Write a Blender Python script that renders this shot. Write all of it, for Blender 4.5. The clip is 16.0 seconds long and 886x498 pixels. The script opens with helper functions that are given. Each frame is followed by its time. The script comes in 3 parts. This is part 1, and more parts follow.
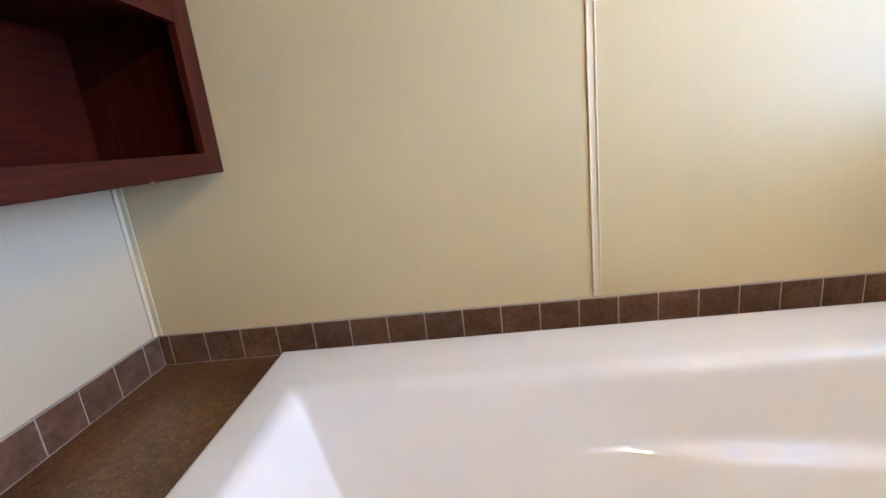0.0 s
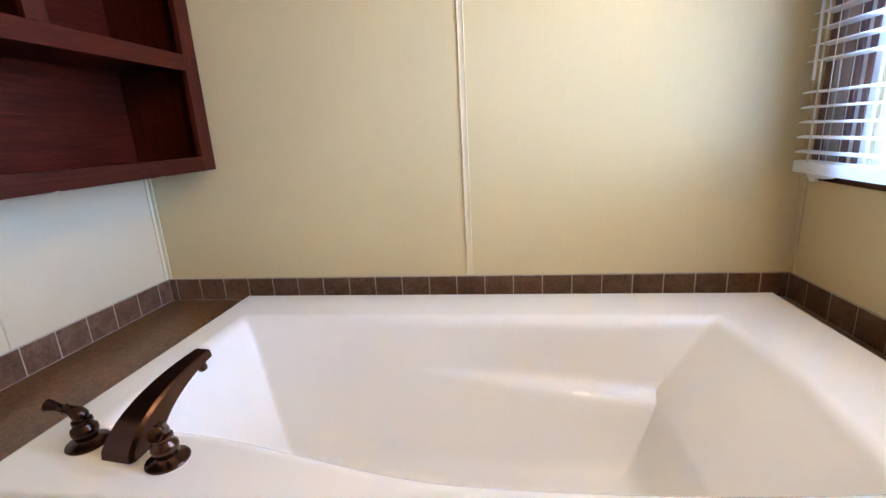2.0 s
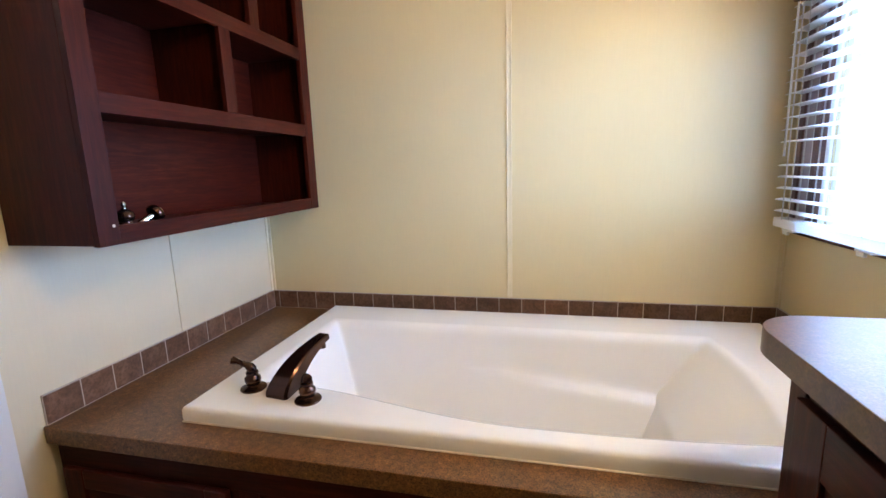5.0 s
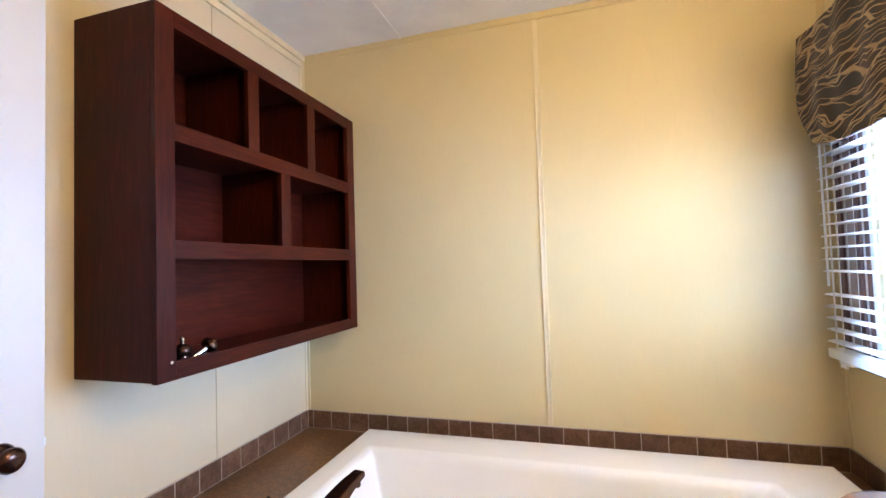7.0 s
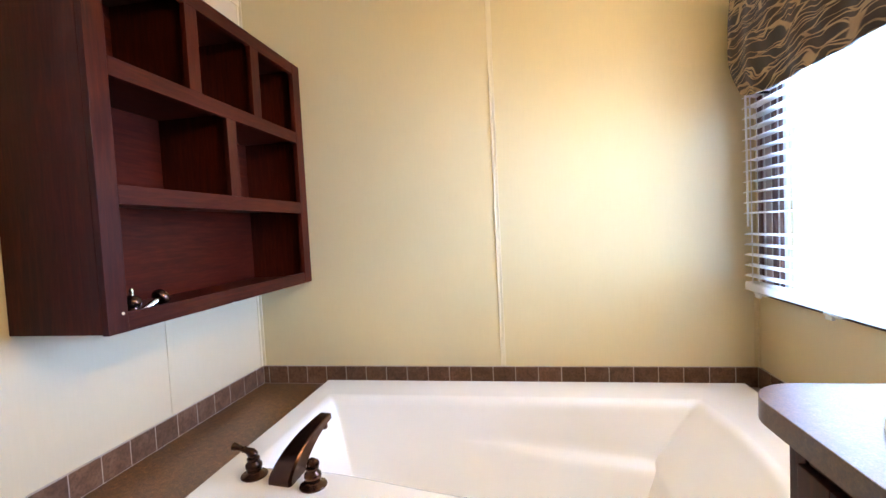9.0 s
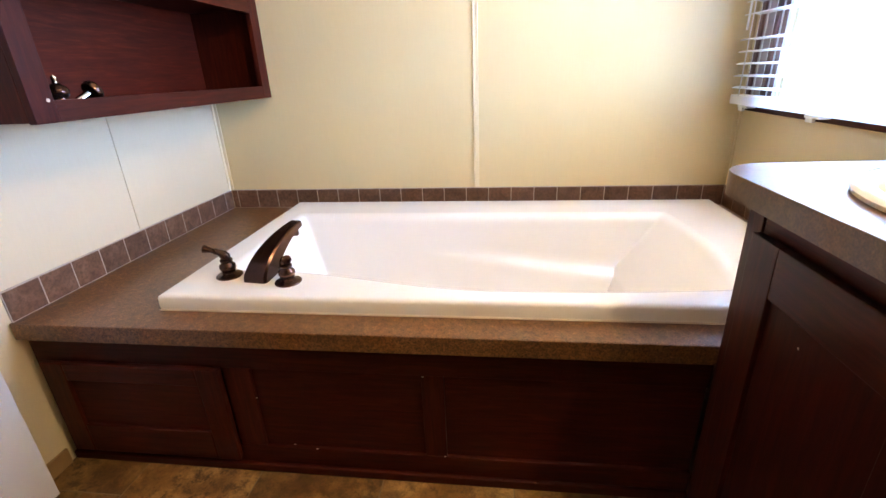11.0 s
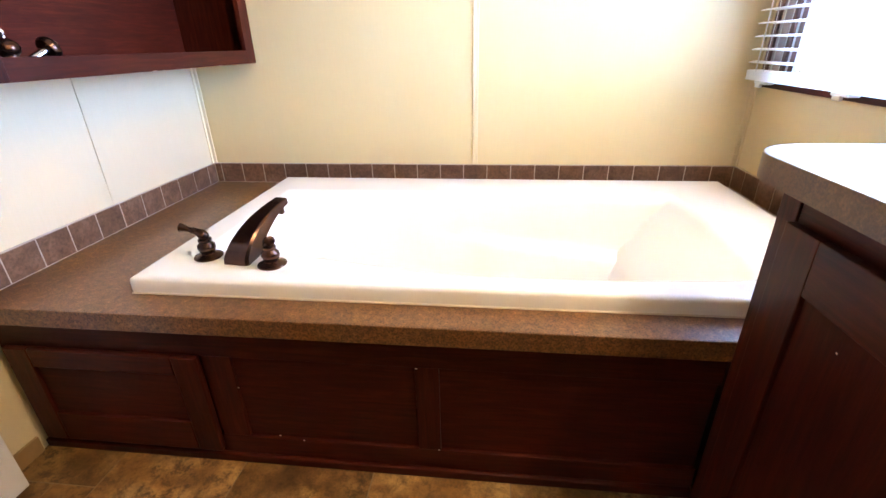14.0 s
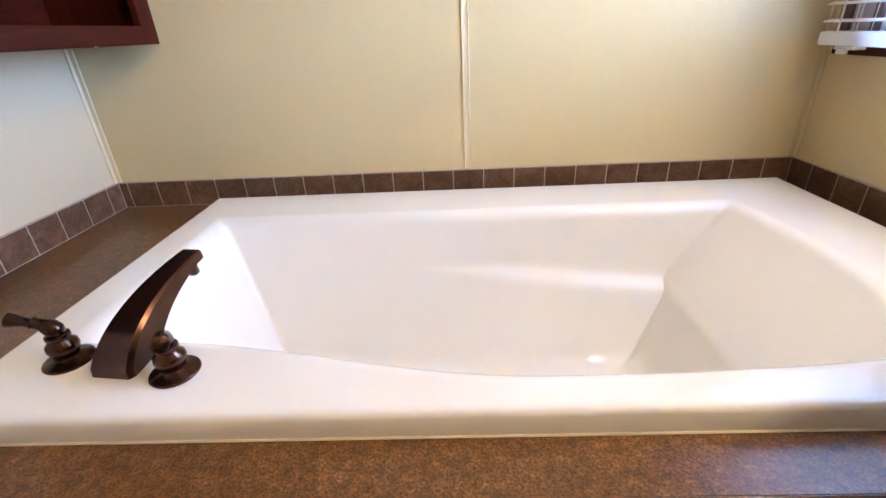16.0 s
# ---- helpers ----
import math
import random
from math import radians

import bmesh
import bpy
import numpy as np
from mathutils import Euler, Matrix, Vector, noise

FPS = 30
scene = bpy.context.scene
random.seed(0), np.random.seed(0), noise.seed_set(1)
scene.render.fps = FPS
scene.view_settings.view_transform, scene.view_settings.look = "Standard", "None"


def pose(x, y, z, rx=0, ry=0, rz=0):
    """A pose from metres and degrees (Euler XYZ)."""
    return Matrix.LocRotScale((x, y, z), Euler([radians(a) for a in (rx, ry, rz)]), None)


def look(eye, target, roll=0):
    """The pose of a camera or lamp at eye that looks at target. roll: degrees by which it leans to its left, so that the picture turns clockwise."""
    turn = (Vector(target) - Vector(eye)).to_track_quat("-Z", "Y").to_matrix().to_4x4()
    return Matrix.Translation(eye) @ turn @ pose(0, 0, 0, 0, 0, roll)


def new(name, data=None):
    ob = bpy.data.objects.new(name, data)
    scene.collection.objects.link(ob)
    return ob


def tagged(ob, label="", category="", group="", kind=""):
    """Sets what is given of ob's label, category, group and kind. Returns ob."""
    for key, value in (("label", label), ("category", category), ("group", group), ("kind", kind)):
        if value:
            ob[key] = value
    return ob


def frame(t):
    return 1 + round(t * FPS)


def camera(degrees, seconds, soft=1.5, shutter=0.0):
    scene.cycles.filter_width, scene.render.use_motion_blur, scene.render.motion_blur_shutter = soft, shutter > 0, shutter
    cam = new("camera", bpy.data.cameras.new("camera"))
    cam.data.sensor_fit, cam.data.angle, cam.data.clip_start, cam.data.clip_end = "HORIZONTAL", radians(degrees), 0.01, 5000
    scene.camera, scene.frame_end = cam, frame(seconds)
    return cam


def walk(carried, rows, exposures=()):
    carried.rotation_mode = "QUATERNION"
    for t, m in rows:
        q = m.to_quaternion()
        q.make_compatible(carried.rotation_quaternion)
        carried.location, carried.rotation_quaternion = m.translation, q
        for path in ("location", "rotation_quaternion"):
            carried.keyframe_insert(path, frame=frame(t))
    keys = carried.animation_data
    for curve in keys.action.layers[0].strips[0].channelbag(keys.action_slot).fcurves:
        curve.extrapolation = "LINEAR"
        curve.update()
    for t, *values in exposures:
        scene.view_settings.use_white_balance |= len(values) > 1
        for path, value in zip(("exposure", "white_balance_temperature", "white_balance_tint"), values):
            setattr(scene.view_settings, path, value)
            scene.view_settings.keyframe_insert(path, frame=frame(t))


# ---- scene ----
cam = camera(89.6, 16.0)
PATH = [
    (0, (0.889, -1.114, 1.025), (0.767, 0.823, 0.54), -6.4),
    (0.5, (1.024, -1.072, 1.01), (0.846, 0.877, 0.595), -9.8),
    (1, (1.141, -1.174, 1.041), (0.941, 0.764, 0.593), -7.5),
    (1.5, (1.283, -1.358, 1.067), (0.925, 0.559, 0.624), -3.9),
    (2, (1.329, -1.54, 1.088), (1.06, 0.375, 0.579), -3.2),
    (2.5, (1.366, -1.683, 1.084), (1.141, 0.211, 0.484), -1.8),
    (3, (1.421, -1.787, 1.077), (1.123, 0.073, 0.404), -3.1),
    (3.5, (1.396, -1.854, 1.091), (1.111, 0.022, 0.461), -2.7),
    (4, (1.369, -1.921, 1.111), (1.112, -0.022, 0.536), -2.1),
    (4.5, (1.357, -1.951, 1.128), (1.036, -0.043, 0.622), -2.2),
    (5, (1.365, -1.966, 1.167), (0.914, -0.051, 0.81), -1.8),
    (5.2, (1.373, -1.967, 1.193), (0.852, -0.057, 0.907), -2.1),
    (7.3, (1.342, -2.012, 1.283), (0.766, -0.099, 1.371), -1.8),
    (7.5, (1.336, -2.019, 1.282), (0.796, -0.095, 1.364), -1.6),
    (8, (1.315, -2.03, 1.272), (0.872, -0.081, 1.333), -1.4),
    (8.5, (1.305, -2.036, 1.253), (0.928, -0.072, 1.256), -1.8),
    (9, (1.301, -2.036, 1.225), (0.963, -0.067, 1.131), -2.9),
    (9.5, (1.306, -2.034, 1.189), (0.994, -0.072, 0.957), -3.3),
    (10, (1.309, -2.024, 1.148), (0.996, -0.09, 0.748), -3.0),
    (10.2, (1.309, -2.021, 1.131), (1.015, -0.1, 0.656), -3.2),
    (12.3, (1.307, -1.987, 1.025), (1.109, -0.222, 0.106), -1.4),
    (12.5, (1.307, -1.99, 1.028), (1.111, -0.225, 0.11), -1.4),
    (13, (1.307, -1.992, 1.036), (1.103, -0.217, 0.137), -0.9),
    (13.5, (1.301, -1.977, 1.039), (1.124, -0.189, 0.161), -0.4),
    (14, (1.287, -1.918, 1.053), (1.072, -0.112, 0.22), -1.3),
    (14.5, (1.271, -1.751, 1.055), (0.989, 0.09, 0.328), -3.7),
    (15, (1.241, -1.55, 1.03), (0.899, 0.254, 0.238), -4.8),
    (15.5, (1.212, -1.475, 1.002), (1.024, 0.297, 0.093), -3.8),
    (16, (1.168, -1.461, 1.002), (1.097, 0.332, 0.118), -2.9),
]
EXPOSURES = [
    (0.0, 0.05, 5910, 6), (2.0, 0.10, 5860, 6), (4.5, 0.10, 5810, 6), (5.2, 0.10, 5860, 6), (7.3, 0.37, 6190, 6), (8.0, 0.41, 6140, 6),
    (9.0, 0.44, 5960, 6), (10.2, 0.53, 5960, 8), (12.3, 0.85, 6050, 8), (13.5, 1.02, 6000, 8), (14.0, 1.03, 5950, 8), (14.5, 0.89, 5900, 8),
    (15.0, 0.77, 5850, 8), (15.5, 0.59, 5800, 8), (16.0, 0.41, 5800, 8),
]
walk(cam, [(t, look(eye, target, roll)) for t, eye, target, roll in PATH], EXPOSURES)


# ---- light ----
world = bpy.data.worlds.new("sky")
scene.world = world
world.use_nodes = True
wn = world.node_tree.nodes
sky = wn.new("ShaderNodeTexSky")
sky.sky_type, sky.sun_disc = "NISHITA", False
sky.sun_elevation, sky.sun_rotation = radians(50), radians(200)
wn["Background"].inputs["Strength"].default_value = 0.12
world.node_tree.links.new(sky.outputs[0], wn["Background"].inputs[0])


def area_lamp(name, eye, target, sx, sy, power, color):
    data = bpy.data.lights.new(name, "AREA")
    data.shape, data.size, data.size_y = "RECTANGLE", sx, sy
    data.energy, data.color, data.spread = power, color, radians(108)
    ob = new(name, data)
    ob.matrix_world = look(eye, target)
    return ob


# daylight standing in the window's opening
DAY_POWER = 23
BULB = 205
area_lamp("window_daylight", (2.2495, -0.6325, 1.4375), (1.2, -0.6325, 1.4375), 0.79, 1.02, DAY_POWER, (0.49, 0.72, 1.36))


# ---- materials ----
def material(name, rough=0.5, metal=0.0, spec=0.5, coat=0.0):
    m = bpy.data.materials.new(name)
    m.use_nodes = True
    b = m.node_tree.nodes["Principled BSDF"]
    b.inputs["Roughness"].default_value = rough
    b.inputs["Metallic"].default_value = metal
    b.inputs["Specular IOR Level"].default_value = spec
    b.inputs["Coat Weight"].default_value = coat
    b.inputs["Coat Roughness"].default_value = 0.06
    return m, m.node_tree.nodes, m.node_tree.links, b


def coords(n, l, scale=(1, 1, 1), rot=(0, 0, 0)):
    tc, mp = n.new("ShaderNodeTexCoord"), n.new("ShaderNodeMapping")
    mp.inputs["Scale"].default_value = scale
    mp.inputs["Rotation"].default_value = [radians(a) for a in rot]
    l.new(tc.outputs["Object"], mp.inputs[0])
    return mp.outputs[0]


def noise_tex(n, l, vec, scale, detail=4.0, rough=0.55, dist=0.0):
    t = n.new("ShaderNodeTexNoise")
    t.inputs["Scale"].default_value, t.inputs["Detail"].default_value = scale, detail
    t.inputs["Roughness"].default_value, t.inputs["Distortion"].default_value = rough, dist
    l.new(vec, t.inputs["Vector"])
    return t.outputs["Fac"]


def ramp(n, l, fac, stops):
    r = n.new("ShaderNodeValToRGB")
    e = r.color_ramp.elements
    while len(e) < len(stops):
        e.new(0.5)
    for el, (p, c) in zip(e, stops):
        el.position, el.color = p, (*c, 1)
    l.new(fac, r.inputs[0])
    return r.outputs[0]


def mixed(n, l, a, b, fac, mode="MIX"):
    m = n.new("ShaderNodeMix")
    m.data_type, m.blend_type = "RGBA", mode
    for sock, v in ((m.inputs[0], fac), (m.inputs[6], a), (m.inputs[7], b)):
        if isinstance(v, (int, float)):
            sock.default_value = v
        elif isinstance(v, tuple):
            sock.default_value = (*v, 1)
        else:
            l.new(v, sock)
    return m.outputs[2]


def bumped(n, l, b, height, strength, dist=0.002):
    bp = n.new("ShaderNodeBump")
    bp.inputs["Strength"].default_value, bp.inputs["Distance"].default_value = strength, dist
    l.new(height, bp.inputs["Height"])
    l.new(bp.outputs[0], b.inputs["Normal"])


def rough_from(n, l, b, fac, lo, hi):
    mr = n.new("ShaderNodeMapRange")
    mr.inputs["To Min"].default_value, mr.inputs["To Max"].default_value = lo, hi
    l.new(fac, mr.inputs["Value"])
    l.new(mr.outputs[0], b.inputs["Roughness"])


def wall_vinyl(name, color, rough, stretch):
    """Vinyl-faced wall board with a fine woven relief."""
    m, n, l, b = material(name, rough, spec=0.45)
    weave = noise_tex(n, l, coords(n, l, stretch), 150, 3)
    cross = noise_tex(n, l, coords(n, l, (6, 6, 60)), 14, 2)
    patch = noise_tex(n, l, coords(n, l), 1.3, 3)
    dark, light = tuple(c * 0.955 for c in color), tuple(min(1, c * 1.03) for c in color)
    c1 = ramp(n, l, patch, [(0.3, dark), (0.7, light)])
    c2 = mixed(n, l, c1, ramp(n, l, weave, [(0.35, (0.965, 0.96, 0.95)), (0.65, (1, 1, 1))]), 0.5, "MULTIPLY")
    l.new(c2, b.inputs["Base Color"])
    h = n.new("ShaderNodeMath")
    h.operation = "ADD"
    l.new(weave, h.inputs[0]), l.new(cross, h.inputs[1])
    bumped(n, l, b, h.outputs[0], 0.045, 0.0006)
    rough_from(n, l, b, weave, rough - 0.05, rough + 0.08)
    return m


def plain(name, color, rough=0.5, metal=0.0, vary=0.06, scale=6, bump=0.05, coat=0.0, spec=0.5):
    m, n, l, b = material(name, rough, metal, spec, coat)
    v = coords(n, l)
    f, g = noise_tex(n, l, v, scale, 4), noise_tex(n, l, v, scale * 22, 3)
    lo, hi = tuple(c * (1 - vary) for c in color), tuple(min(1, c * (1 + vary)) for c in color)
    l.new(ramp(n, l, f, [(0.3, lo), (0.7, hi)]), b.inputs["Base Color"])
    rough_from(n, l, b, g, max(0.02, rough - min(0.05, rough * 0.3)), rough + min(0.05, rough * 0.3))
    if bump:
        bumped(n, l, b, g, bump, 0.0008)
    return m


def mahogany(name, stretch):
    """Dark red-brown stained oak grain, satin lacquer."""
    m, n, l, b = material(name, 0.40, spec=0.14)
    v = coords(n, l, stretch)
    grain = noise_tex(n, l, v, 9, 6, 0.65, 0.6)
    fine = noise_tex(n, l, v, 38, 4, 0.7)
    big = noise_tex(n, l, coords(n, l), 2.2, 3)
    c = ramp(n, l, grain, [(0.25, (0.022, 0.0032, 0.0015)), (0.52, (0.050, 0.0074, 0.0031)), (0.80, (0.092, 0.0160, 0.0060))])
    c = mixed(n, l, c, ramp(n, l, fine, [(0.36, (0.55, 0.50, 0.48)), (0.56, (1, 1, 1))]), 0.36, "MULTIPLY")
    c = mixed(n, l, c, ramp(n, l, big, [(0.3, (0.75, 0.72, 0.7)), (0.7, (1.15, 1.1, 1.05))]), 1.0, "MULTIPLY")
    info = n.new("ShaderNodeObjectInfo")
    c = mixed(n, l, c, ramp(n, l, info.outputs["Random"], [(0, (0.86, 0.84, 0.84)), (1, (1.12, 1.1, 1.06))]), 1.0, "MULTIPLY")
    l.new(c, b.inputs["Base Color"])
    rough_from(n, l, b, fine, 0.34, 0.50)
    bumped(n, l, b, fine, 0.18, 0.0008)
    return m


def laminate(name, rough, relief=0.10, spread_=0.06, spec=0.5, calm=0.0):
    """Mottled rust-brown stone print on a countertop laminate."""
    m, n, l, b = material(name, rough, spec=spec)
    v = coords(n, l)
    f1, f2, f3 = noise_tex(n, l, v, 62, 5, 0.7), noise_tex(n, l, v, 260, 3, 0.6), noise_tex(n, l, v, 5, 3)
    c = ramp(n, l, f1, [(0.26, (0.060, 0.028, 0.012)), (0.45, (0.122, 0.057, 0.021)), (0.60, (0.176, 0.085, 0.031)), (0.78, (0.310, 0.172, 0.072))])
    c = mixed(n, l, c, ramp(n, l, f2, [(0.38, (0.34, 0.31, 0.29)), (0.50, (1, 1, 1)), (0.66, (1.7, 1.6, 1.4))]), 0.8, "MULTIPLY")
    c = mixed(n, l, c, ramp(n, l, f3, [(0.3, (0.85, 0.83, 0.82)), (0.7, (1.12, 1.08, 1.04))]), 1.0, "MULTIPLY")
    if calm:
        c = mixed(n, l, c, (0.100, 0.056, 0.031), calm)
    l.new(c, b.inputs["Base Color"])
    rough_from(n, l, b, f2, rough - spread_, rough + spread_)
    if relief:
        bumped(n, l, b, f2, relief, 0.0006)
    return m


def stone_tile(name, dark, mid, light, rough, scale, tint=0.25):
    m, n, l, b = material(name, rough, spec=0.28)
    info = n.new("ShaderNodeObjectInfo")
    shift = n.new("ShaderNodeVectorMath")
    shift.operation = "MULTIPLY_ADD"
    shift.inputs[1].default_value = (37, 19, 11)
    l.new(info.outputs["Random"], shift.inputs[0])
    l.new(coords(n, l), shift.inputs[2])
    v = shift.outputs[0]
    f1, f2 = noise_tex(n, l, v, scale, 7, 0.66, 0.5), noise_tex(n, l, v, scale * 5, 4, 0.6)
    c = ramp(n, l, f1, [(0.28, dark), (0.50, mid), (0.74, light)])
    c = mixed(n, l, c, ramp(n, l, f2, [(0.34, (0.5, 0.46, 0.42)), (0.55, (1, 1, 1))]), 0.6, "MULTIPLY")
    c = mixed(n, l, c, ramp(n, l, info.outputs["Random"], [(0, (1 - tint,) * 3), (1, (1 + tint, 1 + tint * 0.9, 1 + tint * 0.8))]), 1.0, "MULTIPLY")
    l.new(c, b.inputs["Base Color"])
    rough_from(n, l, b, f2, rough - 0.06, rough + 0.1)
    bumped(n, l, b, f2, 0.25, 0.001)
    return m


def floor_print():
    """Golden-brown slate print: soft cloudy tone, fine grain and clusters of dark flecks."""
    m, n, l, b = material("floor_print", 0.36, spec=0.45)
    info = n.new("ShaderNodeObjectInfo")
    shift = n.new("ShaderNodeVectorMath")
    shift.operation = "MULTIPLY_ADD"
    shift.inputs[1].default_value = (37, 19, 11)
    l.new(info.outputs["Random"], shift.inputs[0])
    l.new(coords(n, l), shift.inputs[2])
    v = shift.outputs[0]
    cloud, mid, grain = noise_tex(n, l, v, 7, 4, 0.6), noise_tex(n, l, v, 34, 6, 0.72), noise_tex(n, l, v, 150, 4, 0.7)
    where = noise_tex(n, l, v, 5.5, 2, 0.5, 0.4)
    c = ramp(n, l, cloud, [(0.32, (0.085, 0.040, 0.013)), (0.48, (0.205, 0.108, 0.034)), (0.68, (0.400, 0.250, 0.092))])
    c = mixed(n, l, c, ramp(n, l, mid, [(0.34, (0.52, 0.46, 0.42)), (0.52, (1, 1, 1)), (0.72, (1.3, 1.3, 1.25))]), 0.8, "MULTIPLY")
    c = mixed(n, l, c, ramp(n, l, grain, [(0.36, (0.62, 0.58, 0.55)), (0.55, (1, 1, 1))]), 0.7, "MULTIPLY")
    both = n.new("ShaderNodeMath")
    both.operation = "MULTIPLY"
    l.new(ramp(n, l, where, [(0.46, (0, 0, 0)), (0.62, (0.95, 0.95, 0.95))]), both.inputs[0])
    l.new(ramp(n, l, mid, [(0.38, (1, 1, 1)), (0.52, (0, 0, 0))]), both.inputs[1])
    c = mixed(n, l, c, (0.055, 0.027, 0.012), both.outputs[0])
    c = mixed(n, l, c, ramp(n, l, info.outputs["Random"], [(0, (0.55, 0.52, 0.50)), (0.4, (0.95, 0.93, 0.9)), (1, (1.25, 1.24, 1.2))]), 1.0, "MULTIPLY")
    l.new(c, b.inputs["Base Color"])
    rough_from(n, l, b, grain, 0.30, 0.46)
    bumped(n, l, b, mid, 0.2, 0.001)
    return m


def valance_cloth():
    m, n, l, b = material("valance_cloth", 0.85, spec=0.2)
    b.inputs["Sheen Weight"].default_value = 0.2
    v = coords(n, l, (1, 1, 1))
    warp = n.new("ShaderNodeTexNoise")
    warp.inputs["Scale"].default_value, warp.inputs["Detail"].default_value = 5.0, 2.0
    l.new(v, warp.inputs["Vector"])
    add = n.new("ShaderNodeVectorMath")
    add.operation = "MULTIPLY_ADD"
    add.inputs[1].default_value = (0.16, 0.16, 0.16)
    l.new(warp.outputs["Color"], add.inputs[0]), l.new(v, add.inputs[2])
    lines = []
    for rot, sc in (((26, 0, 0), (3, 3.2, 32)), ((56, 0, 0), (3, 2.6, 21))):
        mp = n.new("ShaderNodeMapping")
        mp.inputs["Rotation"].default_value, mp.inputs["Scale"].default_value = [radians(a) for a in rot], sc
        l.new(add.outputs[0], mp.inputs[0])
        vo = n.new("ShaderNodeTexVoronoi")
        vo.feature = "DISTANCE_TO_EDGE"
        vo.inputs["Scale"].default_value = 1.0
        l.new(mp.outputs[0], vo.inputs["Vector"])
        lines.append(vo.outputs["Distance"])
    mn = n.new("ShaderNodeMath")
    mn.operation = "MINIMUM"
    l.new(lines[0], mn.inputs[0]), l.new(lines[1], mn.inputs[1])
    ground = ramp(n, l, noise_tex(n, l, v, 9, 2), [(0.40, (0.040, 0.022, 0.018)), (0.55, (0.032, 0.026, 0.032))])
    tan = ramp(n, l, noise_tex(n, l, v, 14, 2), [(0.3, (0.29, 0.18, 0.095)), (0.7, (0.45, 0.33, 0.20))])
    mask = ramp(n, l, mn.outputs[0], [(0.020, (1, 1, 1)), (0.034, (0, 0, 0))])
    l.new(mixed(n, l, ground, tan, mask), b.inputs["Base Color"])
    bumped(n, l, b, noise_tex(n, l, v, 420, 2), 0.25, 0.001)
    return m


def bronze():
    m, n, l, b = material("oil_rubbed_bronze", 0.22, 0.9, 0.5)
    f = noise_tex(n, l, coords(n, l), 9, 2)
    l.new(ramp(n, l, f, [(0.35, (0.055, 0.030, 0.023)), (0.65, (0.095, 0.047, 0.032))]), b.inputs["Base Color"])
    return m


M = {
    "wall_back": wall_vinyl("wall_vinyl_back", (0.69, 0.565, 0.305), 0.36, (1, 1, 0.06)),
    "wall_side": wall_vinyl("wall_vinyl_side", (0.685, 0.575, 0.375), 0.36, (1, 1, 0.06)),
    # same vinyl as the back wall, with its dimmer light darkened into the colour
    "wall_east": wall_vinyl("wall_vinyl_dimmed", (0.66, 0.53, 0.285), 0.46, (1, 1, 0.06)),
    "trim": plain("trim_vinyl", (0.76, 0.65, 0.42), 0.35),
    "base": plain("tan_baseboard_vinyl", (0.30, 0.185, 0.08), 0.4, vary=0.12, scale=18),
    "ceiling": plain("ceiling_board", (0.86, 0.84, 0.79), 0.75, bump=0.3, scale=4),
    "grout": plain("grout", (0.44, 0.36, 0.29), 0.8, vary=0.15, scale=40),
    "tile": stone_tile("brown_tile", (0.080, 0.040, 0.023), (0.145, 0.075, 0.042), (0.215, 0.125, 0.078), 0.40, 20, 0.14),
    "floor": floor_print(),
    "joint": plain("floor_joint", (0.20, 0.14, 0.08), 0.6),
    "deck": laminate("deck_laminate", 0.30),
    "counter": laminate("counter_laminate", 0.28, 0.0, 0.008, 1.0, 0.5),
    "counter_edge": laminate("counter_edge_laminate", 0.34, 0.03, 0.04, 0.4, 0.65),
    "wood_v": mahogany("mahogany_upright", (9, 9, 0.7)),
    "wood_y": mahogany("mahogany_along", (9, 0.7, 9)),
    "wood_x": mahogany("mahogany_across", (0.7, 9, 9)),
    "tub": plain("white_acrylic", (0.925, 0.895, 0.835), 0.022, vary=0.008, bump=0),
    "caulk": plain("caulk", (0.66, 0.58, 0.47), 0.5),
    "sink": plain("cream_china", (0.85, 0.81, 0.73), 0.10, vary=0.01, bump=0, coat=0.4),
    "bronze": bronze(),
    "chrome": plain("chrome", (0.75, 0.75, 0.76), 0.12, 1.0, vary=0.02, bump=0),
    "door": plain("white_door_paint", (0.68, 0.65, 0.61), 0.38, vary=0.015, bump=0.12),
    "slat": plain("white_blind_vinyl", (0.90, 0.90, 0.90), 0.42, vary=0.01, bump=0),
    "cord": plain("white_cord", (0.78, 0.78, 0.76), 0.8, bump=0),
    "frame_white": plain("white_window_vinyl", (0.80, 0.80, 0.80), 0.4, bump=0),
    "casing": plain("dark_casing_vinyl", (0.19, 0.11, 0.10), 0.4, vary=0.15),
    "mauve": plain("grey_mauve_jamb", (0.50, 0.42, 0.42), 0.5),
    "clear": plain("clear_clip", (0.82, 0.82, 0.80), 0.2, bump=0),
    "cloth": valance_cloth(),
}

sm = M["slat"].node_tree
thin, blend = sm.nodes.new("ShaderNodeBsdfTranslucent"), sm.nodes.new("ShaderNodeMixShader")
thin.inputs[0].default_value = (0.96, 0.97, 0.97, 1)
blend.inputs[0].default_value = 0.5
sm.links.new(sm.nodes["Principled BSDF"].outputs[0], blend.inputs[1])
sm.links.new(thin.outputs[0], blend.inputs[2])
sm.links.new(blend.outputs[0], sm.nodes["Material Output"].inputs[0])

gm, gn, gl, gb = material("window_glass", 0.0)
gb.inputs["Transmission Weight"].default_value = 1.0
gb.inputs["IOR"].default_value = 1.45
M["glass"] = gm

